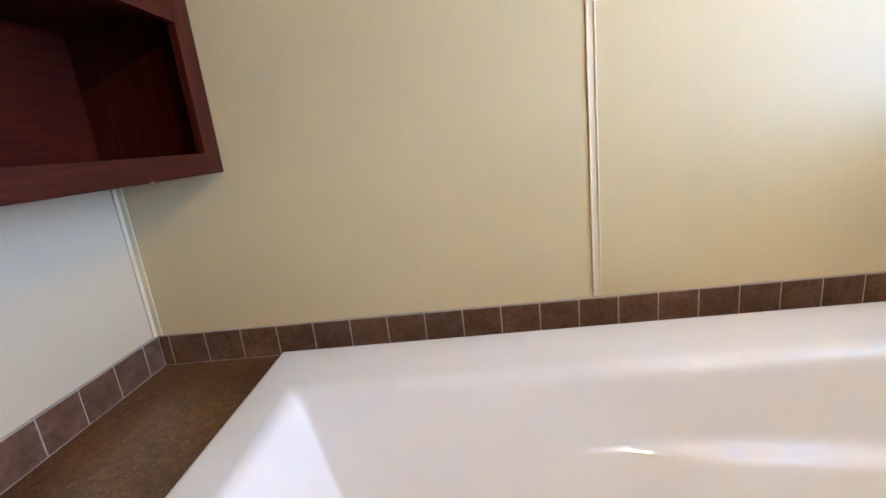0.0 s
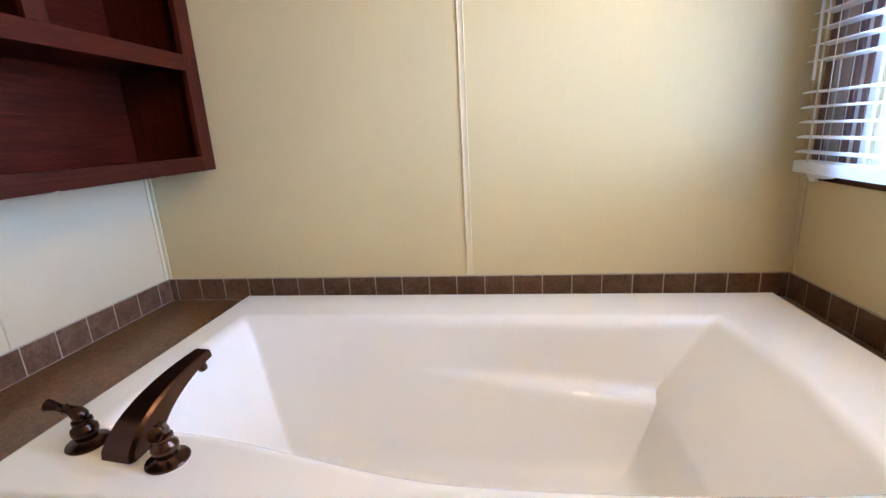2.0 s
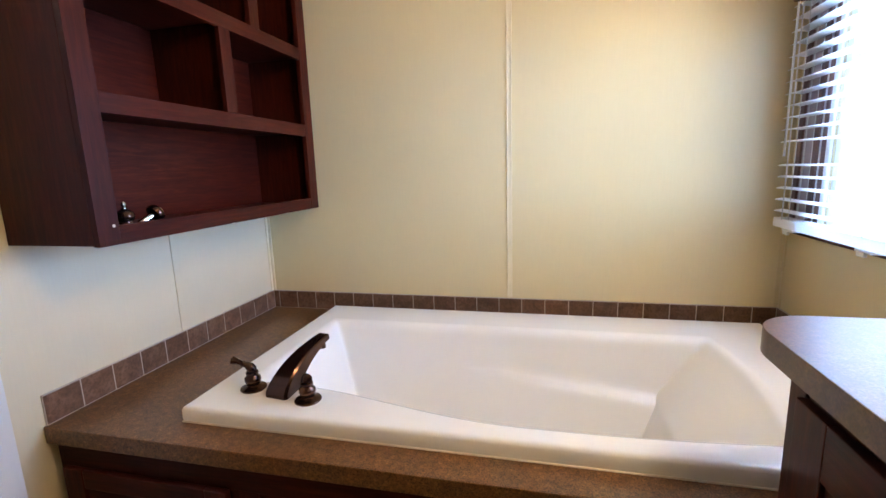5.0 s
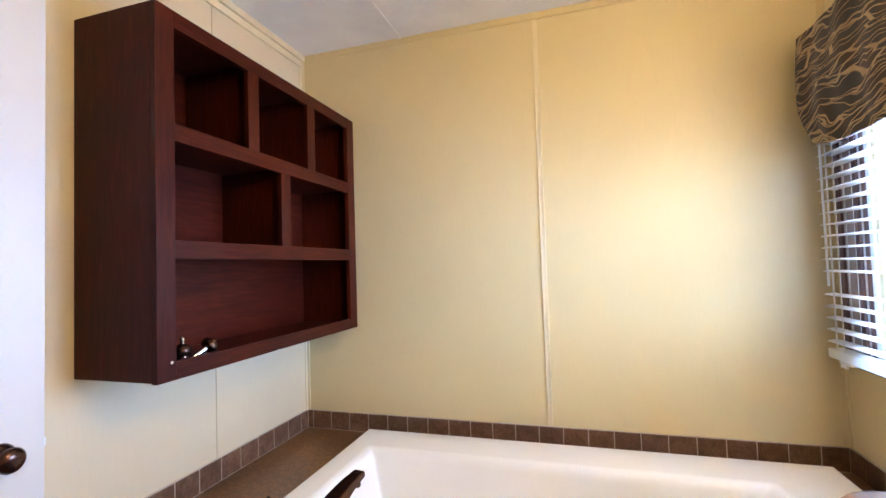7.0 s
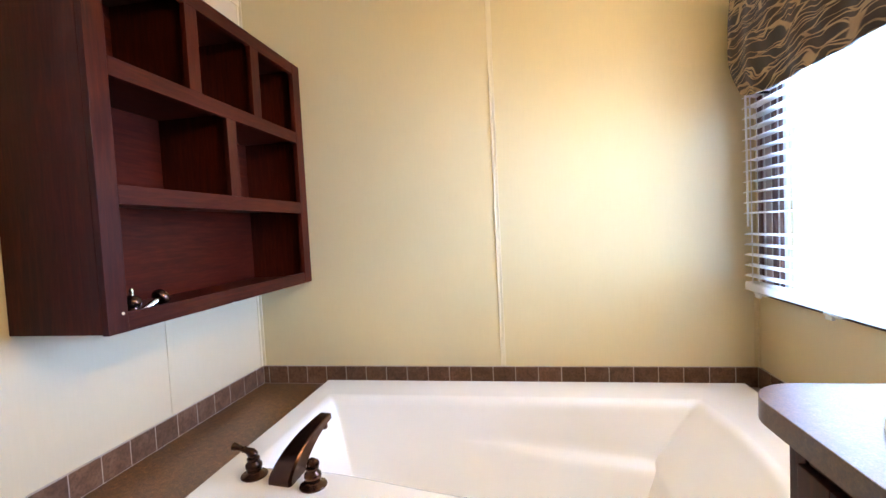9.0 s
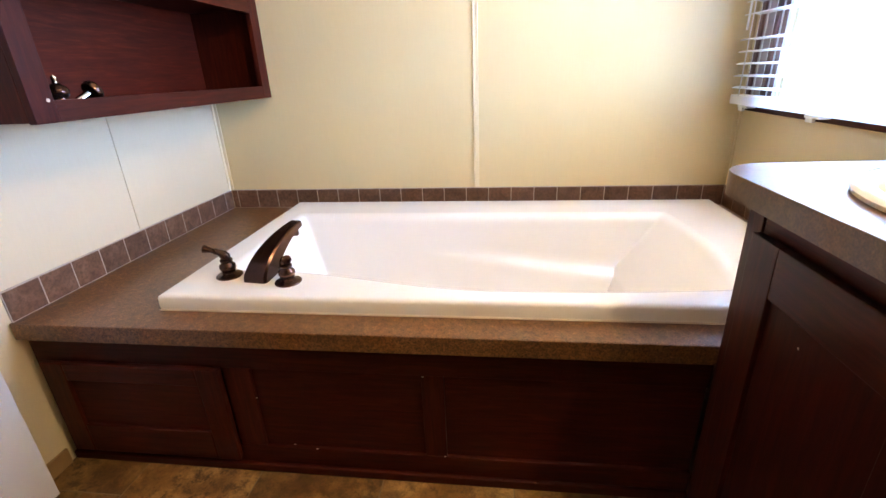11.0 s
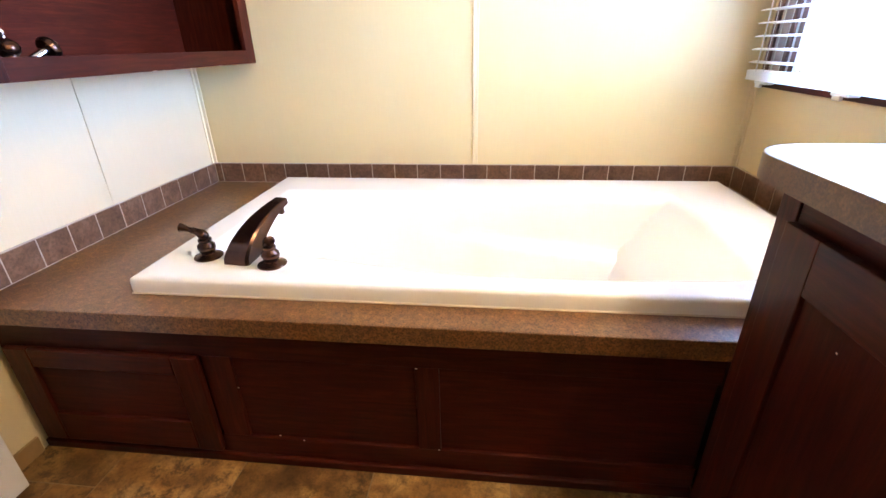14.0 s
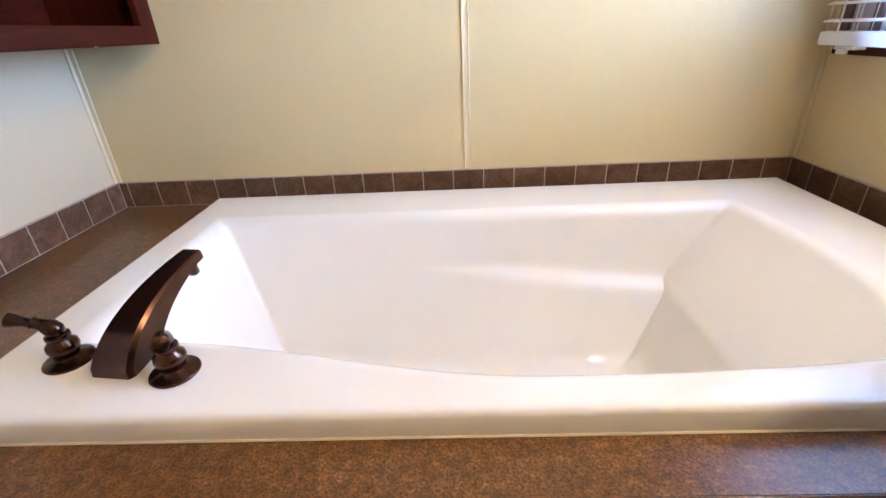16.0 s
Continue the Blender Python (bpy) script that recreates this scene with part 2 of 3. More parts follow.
bm_, bn, bl, bb = material("warm_bulb_glass", 0.4)
bb.inputs["Base Color"].default_value = (0.9, 0.85, 0.75, 1)
bb.inputs["Emission Color"].default_value = (1.0, 0.745, 0.455, 1)
bb.inputs["Emission Strength"].default_value = BULB
M["bulb"] = bm_


sm_, sn, sl, sb = material("overcast_sky", 1.0)
sb.inputs["Base Color"].default_value = (0.5, 0.5, 0.5, 1)
sb.inputs["Emission Color"].default_value = (0.66, 0.82, 1.10, 1)
sb.inputs["Emission Strength"].default_value = 11.0
M["sky"] = sm_


# ---- building helpers ----
def box(bm, x0, x1, y0, y1, z0, z1, bevel=0.0, seg=2):
    b = bmesh.new()
    bmesh.ops.create_cube(b, size=1)
    for v in b.verts:
        v.co = Vector(((x0 + x1) / 2 + v.co.x * (x1 - x0), (y0 + y1) / 2 + v.co.y * (y1 - y0), (z0 + z1) / 2 + v.co.z * (z1 - z0)))
    if bevel:
        bmesh.ops.bevel(b, geom=b.edges[:], offset=bevel, segments=seg, profile=0.5, affect="EDGES")
    merge(bm, b)
    return bm


def merge(bm, other):
    me = bpy.data.meshes.new("tmp")
    other.to_mesh(me)
    other.free()
    bm.from_mesh(me)
    bpy.data.meshes.remove(me)


def boxes(*sizes, bevel=0.0):
    bm = bmesh.new()
    for s in sizes:
        box(bm, *s, bevel=bevel)
    return bm


def tube(bm, points, radius, sides=10, closed_ends=True):
    """A round bar along points; radius is one number or one for each point."""
    pts = [Vector(p) for p in points]
    rad = radius if isinstance(radius, (list, tuple)) else [radius] * len(pts)
    rings = []
    for i, p in enumerate(pts):
        d = (pts[min(i + 1, len(pts) - 1)] - pts[max(i - 1, 0)]).normalized()
        q = d.to_track_quat("Z", "Y")
        rings.append([bm.verts.new(p + q @ Vector((rad[i] * math.cos(a), rad[i] * math.sin(a), 0))) for a in (2 * math.pi * k / sides for k in range(sides))])
    for r0, r1 in zip(rings, rings[1:]):
        for k in range(sides):
            bm.faces.new((r0[k], r0[(k + 1) % sides], r1[(k + 1) % sides], r1[k]))
    if closed_ends:
        bm.faces.new(rings[0][::-1]), bm.faces.new(rings[-1])
    return bm


def lathe(bm, profile, centre, axis=(0, 0, 1), sides=28):
    """Turns a profile of (radius, height) round an axis."""
    q, c = Vector(axis).normalized().to_track_quat("Z", "Y"), Vector(centre)
    rings = []
    for r, h in profile:
        rings.append([bm.verts.new(c + q @ Vector((r * math.cos(a), r * math.sin(a), h))) for a in (2 * math.pi * k / sides for k in range(sides))])
    for r0, r1 in zip(rings, rings[1:]):
        for k in range(sides):
            bm.faces.new((r0[k], r0[(k + 1) % sides], r1[(k + 1) % sides], r1[k]))
    bm.faces.new(rings[0][::-1]), bm.faces.new(rings[-1])
    return bm


def loft(bm, rings, cap_start=False, cap_end=False):
    vs = [[bm.verts.new(p) for p in r] for r in rings]
    k = len(vs[0])
    for r0, r1 in zip(vs, vs[1:]):
        for i in range(k):
            bm.faces.new((r0[i], r0[(i + 1) % k], r1[(i + 1) % k], r1[i]))
    if cap_start:
        bm.faces.new(vs[0][::-1])
    if cap_end:
        bm.faces.new(vs[-1])
    return bm


def mesh_object(name, bm, mat, origin, smooth=0.0):
    bmesh.ops.recalc_face_normals(bm, faces=bm.faces[:])
    bmesh.ops.translate(bm, verts=bm.verts[:], vec=-Vector(origin))
    me = bpy.data.meshes.new(name)
    if smooth:
        for f in bm.faces:
            f.smooth = True
        for e in bm.edges:
            if len(e.link_faces) == 2 and e.calc_face_angle() > radians(smooth):
                e.smooth = False
    bm.to_mesh(me)
    bm.free()
    me.materials.append(mat)
    return new(name, me)


ORIGIN = {}


def thing(name, origin, label, category, group="", kind="", bm=None, mat=None, smooth=0.0):
    """A top-level thing: a mesh, or an Empty at its base that takes parts."""
    ob = mesh_object(name, bm, mat, origin, smooth) if bm else new(name)
    ob.location = origin
    ORIGIN[ob.name] = Vector(origin)
    return tagged(ob, label, category, group, kind)


def part(name, bm, mat, parent, label="", smooth=0.0):
    """One mesh under a thing or under a part; built in world places."""
    root = parent if parent.name in ORIGIN else parent.parent
    ob = mesh_object(name, bm, mat, ORIGIN[root.name], smooth)
    ob.parent = parent
    return tagged(ob, label)


W, H, BACK = 2.27, 2.40, -4.60
WIN = (-1.03, -0.235, 0.925, 1.95)
THICK = 0.10

# ---- walls, ceiling ----
thing("wall_north", (0, 0, 0), "cream vinyl-faced wall board above the tub", "wall", kind="structure",
      bm=boxes((-0.12, W + THICK, 0, 0.12, 0, H)), mat=M["wall_back"])
wall_west = thing("wall_west", (0, 0, 0), "cream vinyl-faced wall board with a thin upright seam", "wall", kind="structure",
      bm=boxes((-0.12, 0, -0.598, 0, 0, H), (-0.12, 0, BACK, -0.6015, 0, H), (-0.12, -0.004, -0.6015, -0.598, 0, H)), mat=M["wall_side"])
thing("wall_south", (0, BACK, 0), "plain cream wall behind the bathroom", "wall", kind="structure",
      bm=boxes((-0.12, W + THICK, BACK - 0.12, BACK, 0, H)), mat=M["wall_side"])
y0, y1, z0, z1 = WIN
thing("wall_east", (W, 0, 0), "cream vinyl-faced wall with a window opening, colour darkened for dim light", "wall", kind="structure",
      bm=boxes((W, W + THICK, BACK, y0, 0, H), (W, W + THICK, y1, 0, 0, H), (W, W + THICK, y0, y1, 0, z0), (W, W + THICK, y0, y1, z1, H)), mat=M["wall_east"])
ceil = boxes((-0.12, W + THICK, BACK - 0.12, 0.12, H + 0.006, H + 0.1))
for x in (0.558, 1.778):
    box(ceil, x - 0.012, x + 0.012, BACK, 0, H, H + 0.006, 0.002)
thing("ceiling", (0, 0, H), "off-white ceiling board with narrow batten strips", "ceiling", kind="structure", bm=ceil, mat=M["ceiling"])
thing("floor_base", (0, 0, 0), "brown stone-print floor bedding", "floor", kind="structure",
      bm=boxes((-0.12, W + THICK, BACK - 0.12, 0.12, -0.08, -0.0015)), mat=M["joint"])

# batten on the back wall: a flat strip with two raised lips
seam = boxes((1.196, 1.218, -0.0022, 0, 0.581, 2.372), bevel=0.0008)
box(seam, 1.196, 1.2000, -0.0042, -0.0022, 0.581, 2.372, 0.0008)
box(seam, 1.2140, 1.218, -0.0042, -0.0022, 0.581, 2.372, 0.0008)
thing("trim_batten", (1.207, 0, 0.578), "narrow cream batten strip over a wall seam", "trim", kind="structure", bm=seam, mat=M["trim"])


def corner_trim(name, x, sx, mat, label):
    bm = boxes((min(x, x + sx * 0.018), max(x, x + sx * 0.018), -0.005, 0, 0.578, 2.372), (min(x, x + sx * 0.005), max(x, x + sx * 0.005), -0.018, -0.005, 0.578, 2.372), bevel=0.0012)
    thing(name, (x, 0, 0.578), label, "trim", kind="structure", bm=bm, mat=mat)


corner_trim("trim_corner_west", 0.0, 1, M["trim"], "narrow cream corner trim strip")
corner_trim("trim_corner_east", W, -1, M["wall_east"], "narrow corner trim strip in the darkened wall vinyl")
crown = boxes((0, 0.010, BACK, -0.002, 2.345, 2.4055), (0.010, 0.024, BACK, -0.002, 2.375, 2.4055), bevel=0.003)
thing("trim_crown", (0, -1, 2.345), "slim cream crown strip under the ceiling", "trim", kind="structure", bm=crown, mat=M["trim"])
crown = boxes((0.026, W, -0.006, 0, 2.374, 2.4055), bevel=0.001)
thing("trim_crown_north", (1, 0, 2.374), "slim cream strip under the ceiling", "trim", kind="structure", bm=crown, mat=M["wall_back"])
thing("baseboard", (0, -1.6, 0), "low tan baseboard strip", "baseboard", kind="structure",
      bm=boxes((0, 0.009, BACK, -1.112, 0, 0.055), bevel=0.002), mat=M["base"])

# ---- window ----
window = thing("window_1", (W, -0.8, z0), "bright daylight window in a dark mahogany casing", "window", kind="structure")
cas = 0.062


def casing(y, side):
    """An upright casing in four steps, from the wall to the glass."""
    def strip(a, b, deep):
        ya, yb = sorted((y + side * a, y + side * b))
        return boxes((W - deep, W - 0.0005, ya, yb, z0 + 0.0005, z1 + cas), bevel=0.0025)
    part("casing", strip(0.160, 0.190, 0.018), M["casing"], window)
    part("casing_fillet", strip(0.092, 0.1595, 0.012), M["mauve"], window, "grey-mauve casing fillet")
    part("casing", strip(0.066, 0.0915, 0.016), M["casing"], window)
    part("casing_stop", strip(0.046, 0.0655, 0.008), M["frame_white"], window, "white stop strip")
    part("casing", strip(0.024, 0.0455, 0.012), M["casing"], window)
    part("casing_stop", strip(0.0, 0.0235, 0.010), M["frame_white"], window)


casing(y1, 1)
casing(y0, -1)
part("casing", boxes((W - 0.018, W, y0 - 0.19, y1 + 0.19, z0 - 0.037, z0), bevel=0.003), M["wood_y"], window, "dark mahogany casing strip")
part("casing", boxes((W - 0.018, W, y0, y1, z1, z1 + cas), bevel=0.003), M["wood_y"], window)
fa, fb = W + 0.006, W + 0.046
part("window_frame", boxes((fa, fb, y1 - 0.03, y1, z0, z1), (fa, fb, y0, y0 + 0.03, z0, z1),
                           (fa, fb, y0 + 0.03, y1 - 0.03, z0, z0 + 0.03), (fa, fb, y0 + 0.03, y1 - 0.03, z1 - 0.03, z1),
                           (fa + 0.005, fb - 0.005, y0 + 0.03, y1 - 0.03, 1.440, 1.470), bevel=0.003), M["frame_white"], window, "white vinyl window frame")
for za, zb in ((z0 + 0.032, 1.439), (1.471, z1 - 0.032)):
    pane = part("pane", boxes((fa + 0.018, fa + 0.021, y0 + 0.031, y1 - 0.031, za, zb)), M["glass"], window)
    pane.visible_shadow = False

# white boxes added inside the reveal so that it reads as bright as the sky
for b in ((y0, y0 + 0.004, z0, z1), (y1 - 0.004, y1, z0, z1), (y0 + 0.0042, y1 - 0.0042, z1 - 0.004, z1), (y0 + 0.0042, y1 - 0.0042, z0, z0 + 0.004)):
    part("reveal_brightener", boxes((fb + 0.001, W + THICK, *b)), M["frame_white"], window, "white lining added to brighten the window reveal")

# the overcast sky beyond the glass
thing("backdrop", (5.0, -0.6, -1.0), "plain pale overcast sky beyond the window", "sky", kind="structure",
      bm=boxes((5.0, 5.02, -9.0, 8.0, -1.0, 8.0)), mat=M["sky"])

# ---- tiles of the splash strip ----
Z_DECK, Z_TILE = 0.489, 0.579


def tile_mesh(length):
    bm = box(bmesh.new(), -length / 2, length / 2, -0.0035, 0.0035, -0.0425, 0.0425, 0.0012, 1)
    me = bpy.data.meshes.new("tile")
    bm.to_mesh(me)
    bm.free()
    me.materials.append(M["tile"])
    return me


def splash(name, origin, edges, axis, at, turn, side):
    """A strip of tiles along one wall; edges are the joints along it."""
    lo, hi = min(edges), max(edges)
    t0, t1 = sorted((at, at + side * 0.0058))
    rng = (lo, hi, t0, t1) if axis == "x" else (t0, t1, lo, hi)
    strip = thing(name, origin, "low strip of brown stone-look wall tiles with pale grout", "tile strip", kind="structure",
                  bm=boxes((*rng, Z_DECK, Z_TILE)), mat=M["grout"])
    kinds = {}
    for a, b in zip(edges, edges[1:]):
        length = round(abs(b - a) - 0.0036, 4)
        if length < 0.008:
            continue
        me = kinds.setdefault(length, None) or tile_mesh(length)
        kinds[length] = me
        t = new("tile", me)
        mid, off = (a + b) / 2, at + side * 0.0036
        p = Vector((mid, off, 0.5335) if axis == "x" else (off, mid, 0.5335))
        t.parent = strip
        t.matrix_local = Matrix.Translation(p - ORIGIN[strip.name]) @ pose(0, 0, 0, 0, 0, turn)


# ---- tub deck ----
TX0, TX1, TY0, TY1 = 0.376, 2.186, -1.018, -0.072
Y_DECK = -1.113


def sheet_with_hole(outer, hole, z_top, z_low):
    """A slab with one hole through it."""
    bm = bmesh.new()
    both = []
    for z in (z_top, z_low):
        loops = [[bm.verts.new((x, y, z)) for x, y in lp] for lp in (outer, hole)]
        edges = [bm.edges.new((a, b)) for lp in loops for a, b in zip(lp, lp[1:] + lp[:1])]
        bmesh.ops.triangle_fill(bm, use_beauty=True, edges=edges)
        both.append(loops)
    for lt, lb in zip(*both):
        for i in range(len(lt)):
            j = (i + 1) % len(lt)
            bm.faces.new((lt[i], lt[j], lb[j], lb[i]))
    return bm


def rect(x0, x1, y0, y1):
    return [(x0, y0), (x1, y0), (x1, y1), (x0, y1)]


deck = sheet_with_hole(rect(0.0, W, Y_DECK + 0.004, 0), rect(TX0 + 0.02, TX1 - 0.02, TY0 + 0.02, TY1 - 0.02), Z_DECK, Z_DECK - 0.03)
tub_deck = thing("tub_deck", (0.9, -1.0, 0), "rust-brown laminate deck round a built-in bathtub", "tub deck", kind="structure", bm=deck, mat=M["deck"])
part("edge_band", boxes((0.002, 1.80, Y_DECK, Y_DECK + 0.004, Z_DECK - 0.049, Z_DECK), (0.002, 1.80, Y_DECK + 0.004, Y_DECK + 0.02, Z_DECK - 0.049, Z_DECK - 0.03), bevel=0.0015), M["deck"], tub_deck)

# ---- skirt under the deck ----
YS = -1.088
skirt = thing("tub_skirt", (0.9, YS, 0), "dark mahogany panelled skirt below the tub deck", "tub skirt", kind="structure")
part("top_rail", boxes((0.004, 1.80, YS, YS + 0.02, 0.358, 0.4395), bevel=0.0015), M["wood_x"], skirt)
part("bottom_rail", boxes((0.004, 1.80, YS, YS + 0.02, 0.028, 0.092), bevel=0.002), M["wood_x"], skirt)
for xa, xb in ((0.004, 0.045), (0.572, 0.648), (1.113, 1.171)):
    part("stile", boxes((xa, xb, YS, YS + 0.02, 0.0922, 0.3578), bevel=0.0015), M["wood_v"], skirt)
for xa, xb in ((0.648, 1.113), (1.171, 1.792)):
    part("panel", boxes((xa - 0.006, xb + 0.006, YS + 0.010, YS + 0.016, 0.085, 0.365)), M["wood_x"], skirt)
part("shoe_moulding", boxes((0.004, 1.80, YS - 0.010, YS + 0.02, 0, 0.0275), bevel=0.004), M["wood_x"], skirt)
part("backing", boxes((0.004, 1.80, YS + 0.0205, YS + 0.03, 0.001, 0.43)), M["wood_x"], skirt)
for x, z in ((0.651, 0.262), (1.166, 0.094), (1.118, 0.3555), (0.80, 0.091), (0.735, 0.103)):
    part("chipped_spot", boxes((x - 0.0025, x + 0.0025, YS - 0.0006, YS + 0.001, z - 0.001, z + 0.001)), M["caulk"], skirt, "pale chipped spot")
acc = part("access_door", boxes((0.10, 0.505, YS - 0.009, YS - 0.004, 0.10, 0.31)), M["wood_x"], skirt)
for s in ((0.030, 0.100, 0.048, 0.362), (0.500, 0.5685, 0.048, 0.362)):
    part("door_stile", boxes((s[0], s[1], YS - 0.019, YS - 0.001, s[2], s[3]), bevel=0.003), M["wood_v"], acc)
for s in ((0.048, 0.148), (0.305, 0.362)):
    part("door_rail", boxes((0.1003, 0.4997, YS - 0.0185, YS - 0.001, s[0], s[1]), bevel=0.003), M["wood_x"], acc)


# ---- bathtub ----
def spread(corners, counts, tight):
    """Points round a polygon, drawn closer together towards its corners."""
    pts = []
    for (a, b), k in zip(zip(corners, corners[1:] + corners[:1]), counts):
        for i in range(k):
            u = i / k
            u = u * (1 - tight) + (0.5 - 0.5 * math.cos(math.pi * u)) * tight
            pts.append(Vector(a).lerp(Vector(b), u))
    return pts


def soften(pts, rounds):
    for _ in range(rounds):
        out = []
        for a, b in zip(pts, pts[1:] + pts[:1]):
            out += [a.lerp(b, 0.25), a.lerp(b, 0.75)]
        pts = out
    return pts


def ease(k):
    k = min(1.0, max(0.0, k))
    return k * k * (3 - 2 * k)


def front_line(x):
    """The basin's bowed front edge."""
    tail = max(0.0, (x - 1.40) / 0.5)
    return -0.846 - 0.108 * ease((x - 0.60) / 0.70) + 0.030 * tail * tail


def bathtub():
    cx, cy = 36, 18
    sides = (cx, cy, cx, cy)

    def base(x0, x1, yb, yf, z, bow=0.0, tight=0.35):
        yl, yr = (yf * (1 - bow) + bow * (front_line(x) + yf + 0.90) for x in (x0, x1))
        pts = spread([(x0, yl, z), (x1, yr, z), (x1, yb, z), (x0, yb, z)], sides, tight)
        if bow:
            for p in pts[1:cx]:
                p.y = yf * (1 - bow) + bow * (front_line(p.x) + (yf + 0.90))
        if bow == 1.0:                                # the backrest's rim bows outwards
            for p in pts[cx + 1:cx + cy]:
                p.x += 0.034 * math.sin(math.pi * (p.y - yr) / (yb - yr))
        return pts

    def ring(*a, **k):
        return soften(base(*a, **k), 2)

    rings = [
        ring(TX0 + 0.002, TX1 - 0.002, TY1 - 0.002, TY0 + 0.002, Z_DECK + 0.001, tight=0.97),
        ring(TX0, TX1, TY1, TY0, Z_DECK + 0.012, tight=0.97),
        ring(TX0 + 0.001, TX1 - 0.001, TY1 - 0.001, TY0 + 0.0006, 0.525, tight=0.97),
        ring(TX0 + 0.004, TX1 - 0.004, TY1 - 0.004, TY0 + 0.003, 0.5315, tight=0.97),
        ring(TX0 + 0.009, TX1 - 0.009, TY1 - 0.009, TY0 + 0.008, 0.5350, tight=0.96),
        ring(TX0 + 0.016, TX1 - 0.016, TY1 - 0.016, TY0 + 0.015, 0.536, tight=0.95),
        ring(TX0 + 0.07, TX1 - 0.16, TY1 - 0.10, TY0 + 0.033, 0.536, tight=0.9),
    ]
    lip = [(-0.014, 0.536), (-0.005, 0.536), (0.0, 0.5358), (0.008, 0.5350), (0.016, 0.5320), (0.023, 0.5270), (0.028, 0.5205), (0.031, 0.512)]
    for d, z in lip:
        rings.append(ring(0.469 + d, 1.942 - d, -0.261 - d, -0.907 + d, z, 1.0))
    top = base(0.5005, 1.9105, -0.2925, -0.8755, 0.512, 1.0)
    low = base(0.640, 1.680, -0.400, -0.790, 0.125, 0.25)
    ledge_out, ledge_in = [], []
    for i, (t, f) in enumerate(zip(top, low)):
        x = t.x
        rest = ease((x - 1.00) / 0.30)              # armrests only beside the bather
        z = 0.394 - 0.080 * min(1.0, max(0.0, (x - 1.00) / 0.88))
        k = (0.515 - z) / 0.39
        p = t.lerp(f, k)
        on_end = cx <= i <= cx + cy
        if on_end:                                    # the sloping backrest, bent at armrest height
            p.x = 1.765
            p.y = t.y
        grow = ease((x - 1.02) / 0.42)
        wide = 0.050 * grow
        slide = (f - t) * (0.03 * (1 - grow))
        if i > cx + cy or i == cx + cy:             # back wall
            p.y = p.y * (1 - rest) + rest * -0.300
            q = p.copy()
            q.y = p.y - wide
        elif i <= cx:                                 # front wall
            p.y = p.y * (1 - rest) + rest * (t.y + 0.012)
            q = p.copy()
            q.y = p.y + wide
        if on_end:
            if cx < i < cx + cy:
                q = p.copy()
            q.x = p.x - 0.008
            q.y = max(min(q.y, -0.300 - wide), top[cx].y + 0.012 + wide)
        p.z = z
        q.z = z - 0.014 * grow
        q += slide
        ledge_out.append(p), ledge_in.append(q)

    def between(a, b, k):
        return soften([u.lerp(v, k) for u, v in zip(a, b)], 2)

    for k in (0.04, 0.10, 0.20, 0.35, 0.5, 0.65, 0.78, 0.90):
        rings.append(between(top, ledge_out, k))
    for k, dz in ((0.0, 0.004), (0.10, 0.001), (0.30, 0.0), (0.55, 0.001), (0.78, 0.001), (0.92, -0.001), (1.0, -0.005)):
        r = [u.lerp(v, k) for u, v in zip(ledge_out, ledge_in)]
        for i, p in enumerate(r):
            if not cx < i < cx + cy:
                p.z += dz * ease((p.x - 1.02) / 0.3)
        rings.append(soften(r, 2))
    for k in (0.06, 0.15, 0.3, 0.5, 0.7, 0.85, 0.95):
        rings.append(between(ledge_in, low, k))
    for d, z in ((0.008, 0.114), (0.025, 0.105), (0.055, 0.101), (0.12, 0.100)):
        rings.append(ring(0.640 + d, 1.680 - d, -0.400 - d * 0.8, -0.790 + d * 0.8, z, 0.25))
    bm = loft(bmesh.new(), rings, cap_end=True)
    for _ in range(7):                                # moulded, so every inner edge is rounded
        bmesh.ops.smooth_vert(bm, verts=[v for v in bm.verts if 0.103 < v.co.z < 0.5357 and 0.46 < v.co.x < 1.98 and -0.975 < v.co.y < -0.25], factor=0.5, use_axis_x=True, use_axis_y=True, use_axis_z=True)
    tub = thing("bathtub", (1.28, -0.55, Z_DECK), "white glossy acrylic garden tub with moulded armrests", "bathtub", bm=bm, mat=M["tub"], smooth=60)
    c = bmesh.new()
    for p0, p1 in (((TX0, TY0), (TX1, TY0)), ((TX0, TY1), (TX0, TY0))):
        tube(c, [(p0[0], p0[1], Z_DECK + 0.0015), (p1[0], p1[1], Z_DECK + 0.001)], 0.0022, 6)
    part("caulk_bead", c, M["caulk"], tub, "thin cream caulk line", smooth=60)
    part("drain", lathe(bmesh.new(), [(0.036, 0), (0.036, 0.004), (0.028, 0.007), (0.010, 0.008)], (0.86, -0.60, 0.0995)), M["bronze"], tub, "dark bronze drain", 40)
    part("overflow_plate", lathe(bmesh.new(), [(0.038, 0), (0.038, 0.004), (0.030, 0.009), (0.008, 0.010)], (1.0, -0.845, 0.40), (0, 1, 0.25)), M["bronze"], tub, "dark bronze overflow plate", 40)
    return tub


bathtub()


